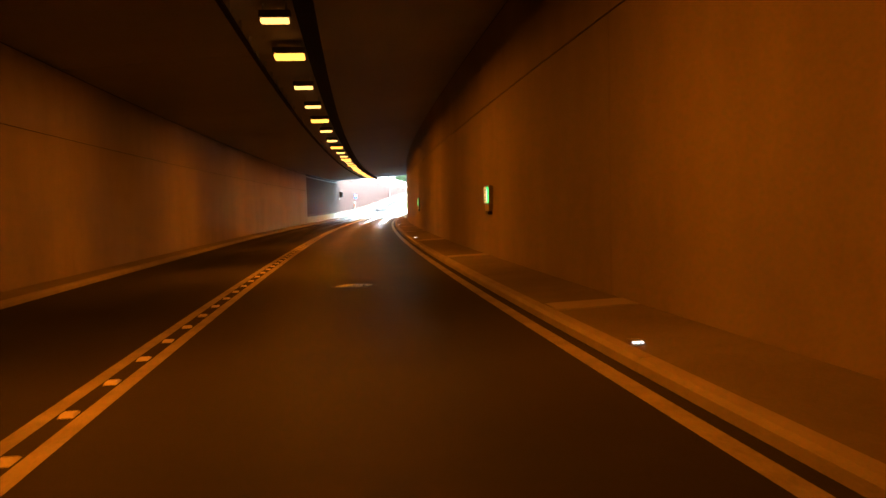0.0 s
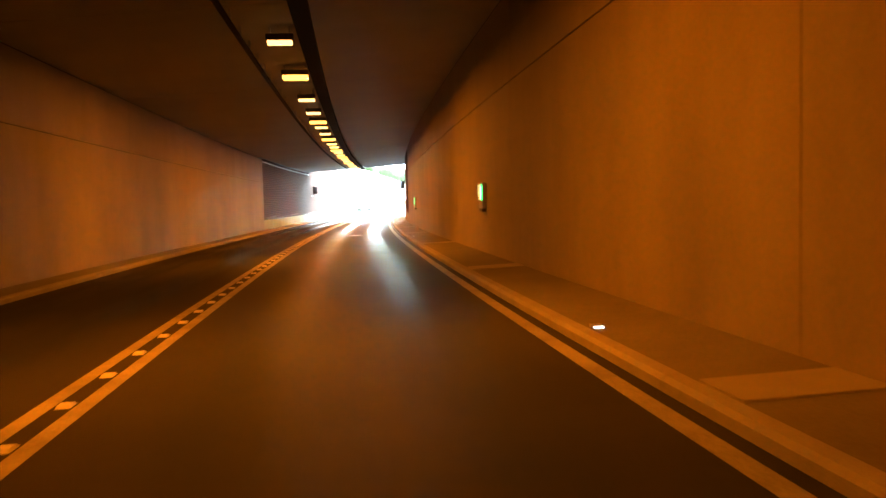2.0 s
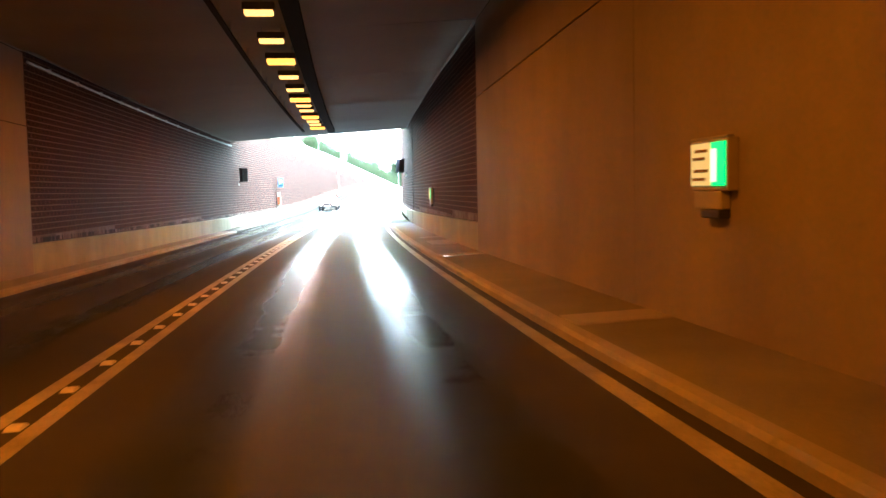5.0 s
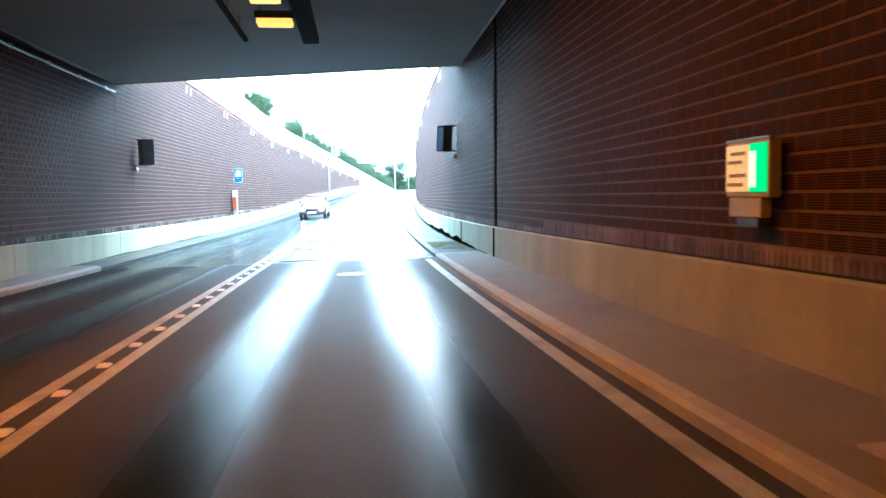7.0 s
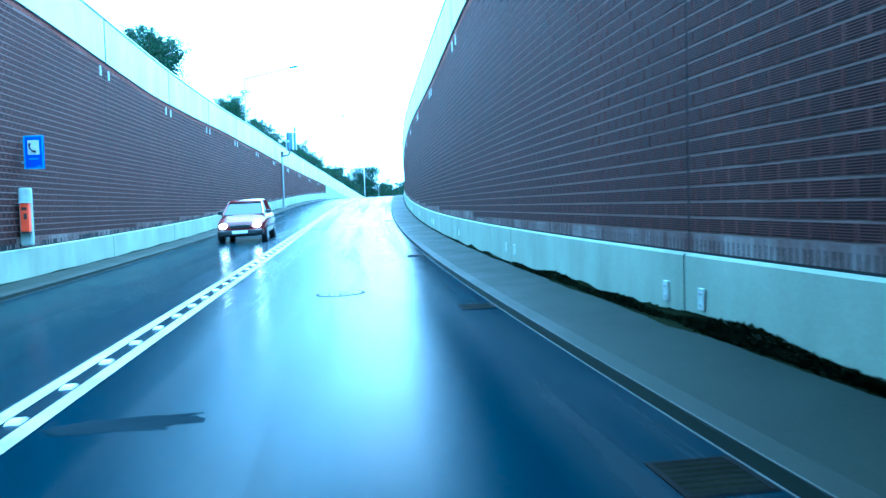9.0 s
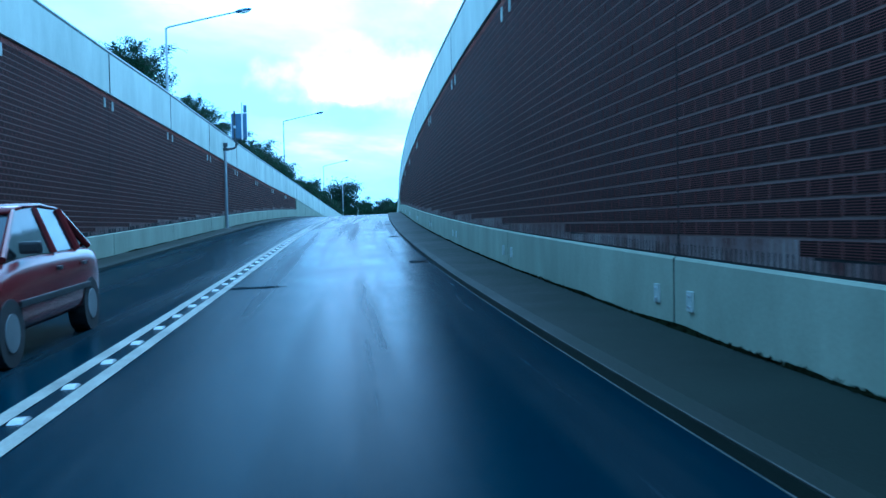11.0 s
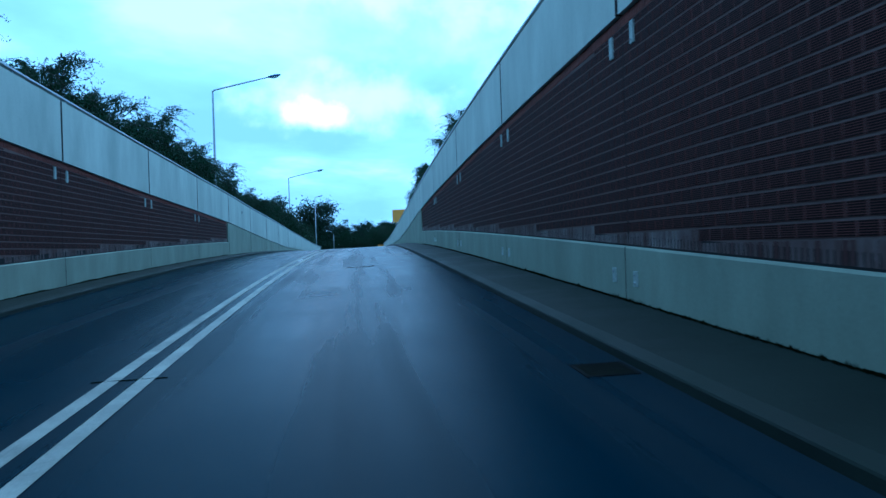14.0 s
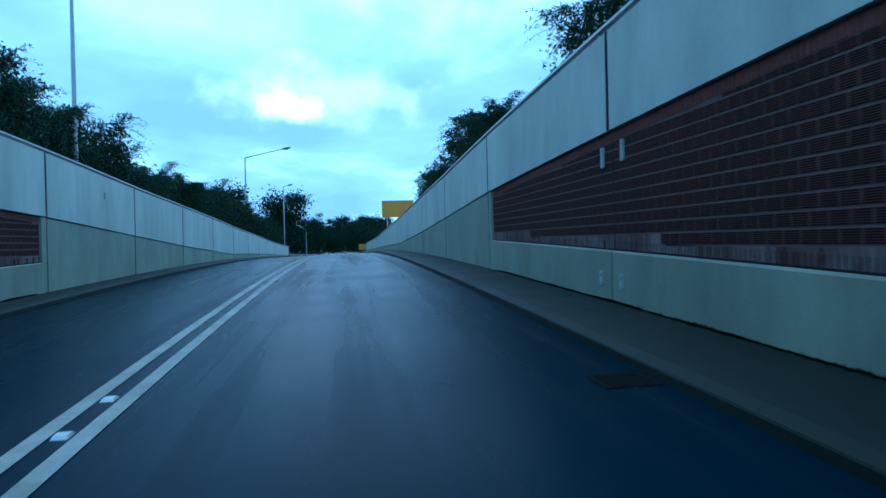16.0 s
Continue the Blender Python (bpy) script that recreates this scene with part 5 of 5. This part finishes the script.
for s, d, size, k in far:
    m = spot(s, d, float(np.interp(s, [295.5, 325.5], [0.9, -0.1])), rng.uniform(0, 360)) @ Matrix.Diagonal((size, size, size, 1))
    ob = (tree_a, tree_b)[k]
    if lead[k]:
        ob.matrix_world, lead[k] = m, False
    else:
        c = copy_thing(ob, m)
        c.matrix_world = m

# ---- bricks ----
ROW, MODULE = 0.125, 0.25
CUBE = np.array([(-1, 0, -1), (1, 0, -1), (1, 0, 1), (-1, 0, 1), (-1, 1, -1), (1, 1, -1), (1, 1, 1), (-1, 1, 1)], float)
QUADS = np.array([(0, 1, 2, 3), (1, 5, 6, 2), (4, 0, 3, 7), (3, 2, 6, 7), (4, 5, 1, 0)])
FACE_UV = np.zeros((5, 4, 2), np.float32)
FACE_UV[0] = [(0, 0), (1, 0), (1, 1), (0, 1)]


def brick_frame(s, side):
    t = np.interp(s, GRID, HEAD)
    along = np.stack([-np.sin(t), np.cos(t), 0 * t], -1)
    out = np.stack([np.cos(t), np.sin(t), 0 * t], -1) * side
    return along, out


def brick_block(name, s, z, half_s, half_z, side, face_d, mat, wall, depth=0.06):
    """Joined bricks with centres s along the road and z in the world; slanted ones follow half_z by place."""
    n = len(s)
    along, out = brick_frame(s, side)
    centre = on(s, side * face_d, 0.0)
    centre[:, 2] = z
    flip = -1.0 if side > 0 else 1.0
    v = centre[:, None] + (CUBE[None, :, 0:1] * half_s[:, None, None] * flip) * along[:, None] + CUBE[None, :, 1:2] * depth * out[:, None]
    v[..., 2] += CUBE[None, :, 2] * half_z[:, None]
    f = QUADS[None] + (np.arange(n) * 8)[:, None, None]
    me = bpy.data.meshes.new(name)
    me.vertices.add(n * 8)
    me.vertices.foreach_set("co", v.astype(np.float32).ravel())
    me.loops.add(n * 20)
    me.polygons.add(n * 5)
    me.loops.foreach_set("vertex_index", f.astype(np.int32).ravel())
    me.polygons.foreach_set("loop_start", np.arange(0, n * 20, 4, dtype=np.int32))
    layer = me.uv_layers.new(name="UVMap")
    layer.data.foreach_set("uv", np.tile(FACE_UV.ravel(), n))
    me.materials.append(mat)
    me.update(calc_edges=True)
    me.validate()
    me.shade_flat()
    ob = new(name, me)
    ob.parent = wall
    return ob


single = bpy.data.meshes.new("brick")
single.from_pydata((CUBE * (-0.117, 0.06, 0.0515)).tolist(), [], QUADS.tolist())
layer = single.uv_layers.new(name="UVMap")
layer.data.foreach_set("uv", FACE_UV.ravel())
single.materials.append(M["brick_single"])
single.update()
single.shade_flat()

def bay_rows(side):
    """Brick centres and half lengths of even and odd rows, bay by bay between the joints."""
    edges = sorted(set([S_BRICK] + DECK_JOINTS + [j for j in JOINTS[side] if 112 < j < S_BRICK_END - 1] + [S_BRICK_END]))
    out = []
    for odd in (0, 1):
        s, half = [], []
        for a, b in zip(edges, edges[1:]):
            a, b = a + 0.016, b - 0.016
            count = max(1, round((b - a) / MODULE))
            step = (b - a) / count
            cuts = [a + step * k for k in range(count + 1)] if not odd else [a] + [a + step * (k + 0.5) for k in range(count)] + [b]
            for u, v in zip(cuts, cuts[1:]):
                s.append((u + v) / 2)
                half.append((v - u) / 2 - 0.008)
        out.append((np.array(s), np.array(half)))
    return out


BAYS = {1: bay_rows(1), -1: bay_rows(-1)}
rng = np.random.default_rng(21)
for side in (1, -1):
    wall, face = BRICK_WALL[side], W[side] + 0.045
    rows = np.arange(-4, 9, ROW)
    all_s, all_lo, all_hi, all_half = [], [], [], []
    for i, z in enumerate(rows):
        s, half = BAYS[side][i % 2]
        road_z = np.interp(s, GRID, ROAD_Z) + CROSS * side * face
        foot = road_z + PLINTH + 0.008
        head = road_z + np.where(s < S_PORTAL, CEIL_B + (0.2 if side > 0 else -0.13), coping_base(s, side) - 0.13)
        lo, hi = np.maximum(z - 0.0515, foot), np.minimum(z + 0.0515, head)
        ok = (hi - lo > 0.025) & (z - 0.0625 > foot + 0.09)
        all_s.append(s[ok])
        all_half.append(half[ok])
        all_lo.append(lo[ok])
        all_hi.append(hi[ok])
    s, lo, hi = np.concatenate(all_s), np.concatenate(all_lo), np.concatenate(all_hi)
    z, tall, half = (lo + hi) / 2, (hi - lo) / 2, np.concatenate(all_half)
    loose = np.zeros(len(s), bool)
    near = np.where((s > 152) & (s < 160.6) & (tall > 0.051) & (half > 0.08) & (z < np.interp(s, GRID, ROAD_Z) + 2.2))[0][:300]
    loose[near] = True
    for q in near:
        b = new("brick", single)
        b.parent = wall
        p = on(s[q], side * (face + rng.uniform(-0.0015, 0.0015)), 0.0)
        b.matrix_basis = pose(p[0], p[1], z[q], 0, 0, turned(s[q]) - 90 * side)
    s, z, tall, half = s[~loose], z[~loose], tall[~loose], half[~loose]
    jit = rng.uniform(-0.0015, 0.0015, len(s))
    tagged(brick_block("bricks", s, z, half, tall, side, face + jit, M["brick"], wall), "dark red perforated bricks", kind="stuff")
    s = np.arange(S_BRICK + 0.05, S_BRICK_END - 0.05, 0.083)
    lo = np.interp(s, GRID, ROAD_Z) + CROSS * side * face + PLINTH + 0.02
    over = np.maximum(np.roll(lo, 2), np.roll(lo, -2)) + 0.078
    hi = (np.floor((over + 0.0625) / ROW) + 1) * ROW - 0.0715
    tagged(brick_block("soldier_course", s, (lo + hi) / 2, np.full(len(s), 0.031), (hi - lo) / 2, side, face + 0.0018 + rng.normal(size=len(s)) * 0.0004, M["soldier"], wall), "pale upright bricks above the plinth", kind="stuff")
    s = np.arange(S_PORTAL + 0.4, S_BRICK_END - 0.05, 0.084)
    z = np.interp(s, GRID, ROAD_Z) + CROSS * side * face + coping_base(s, side) - 0.062
    tagged(brick_block("header_course", s, z, np.full(len(s), 0.029), np.full(len(s), 0.056), side, face - 0.004 + rng.normal(size=len(s)) * 0.001, M["soldier_red"], wall), "red upright bricks under the coping", kind="stuff")
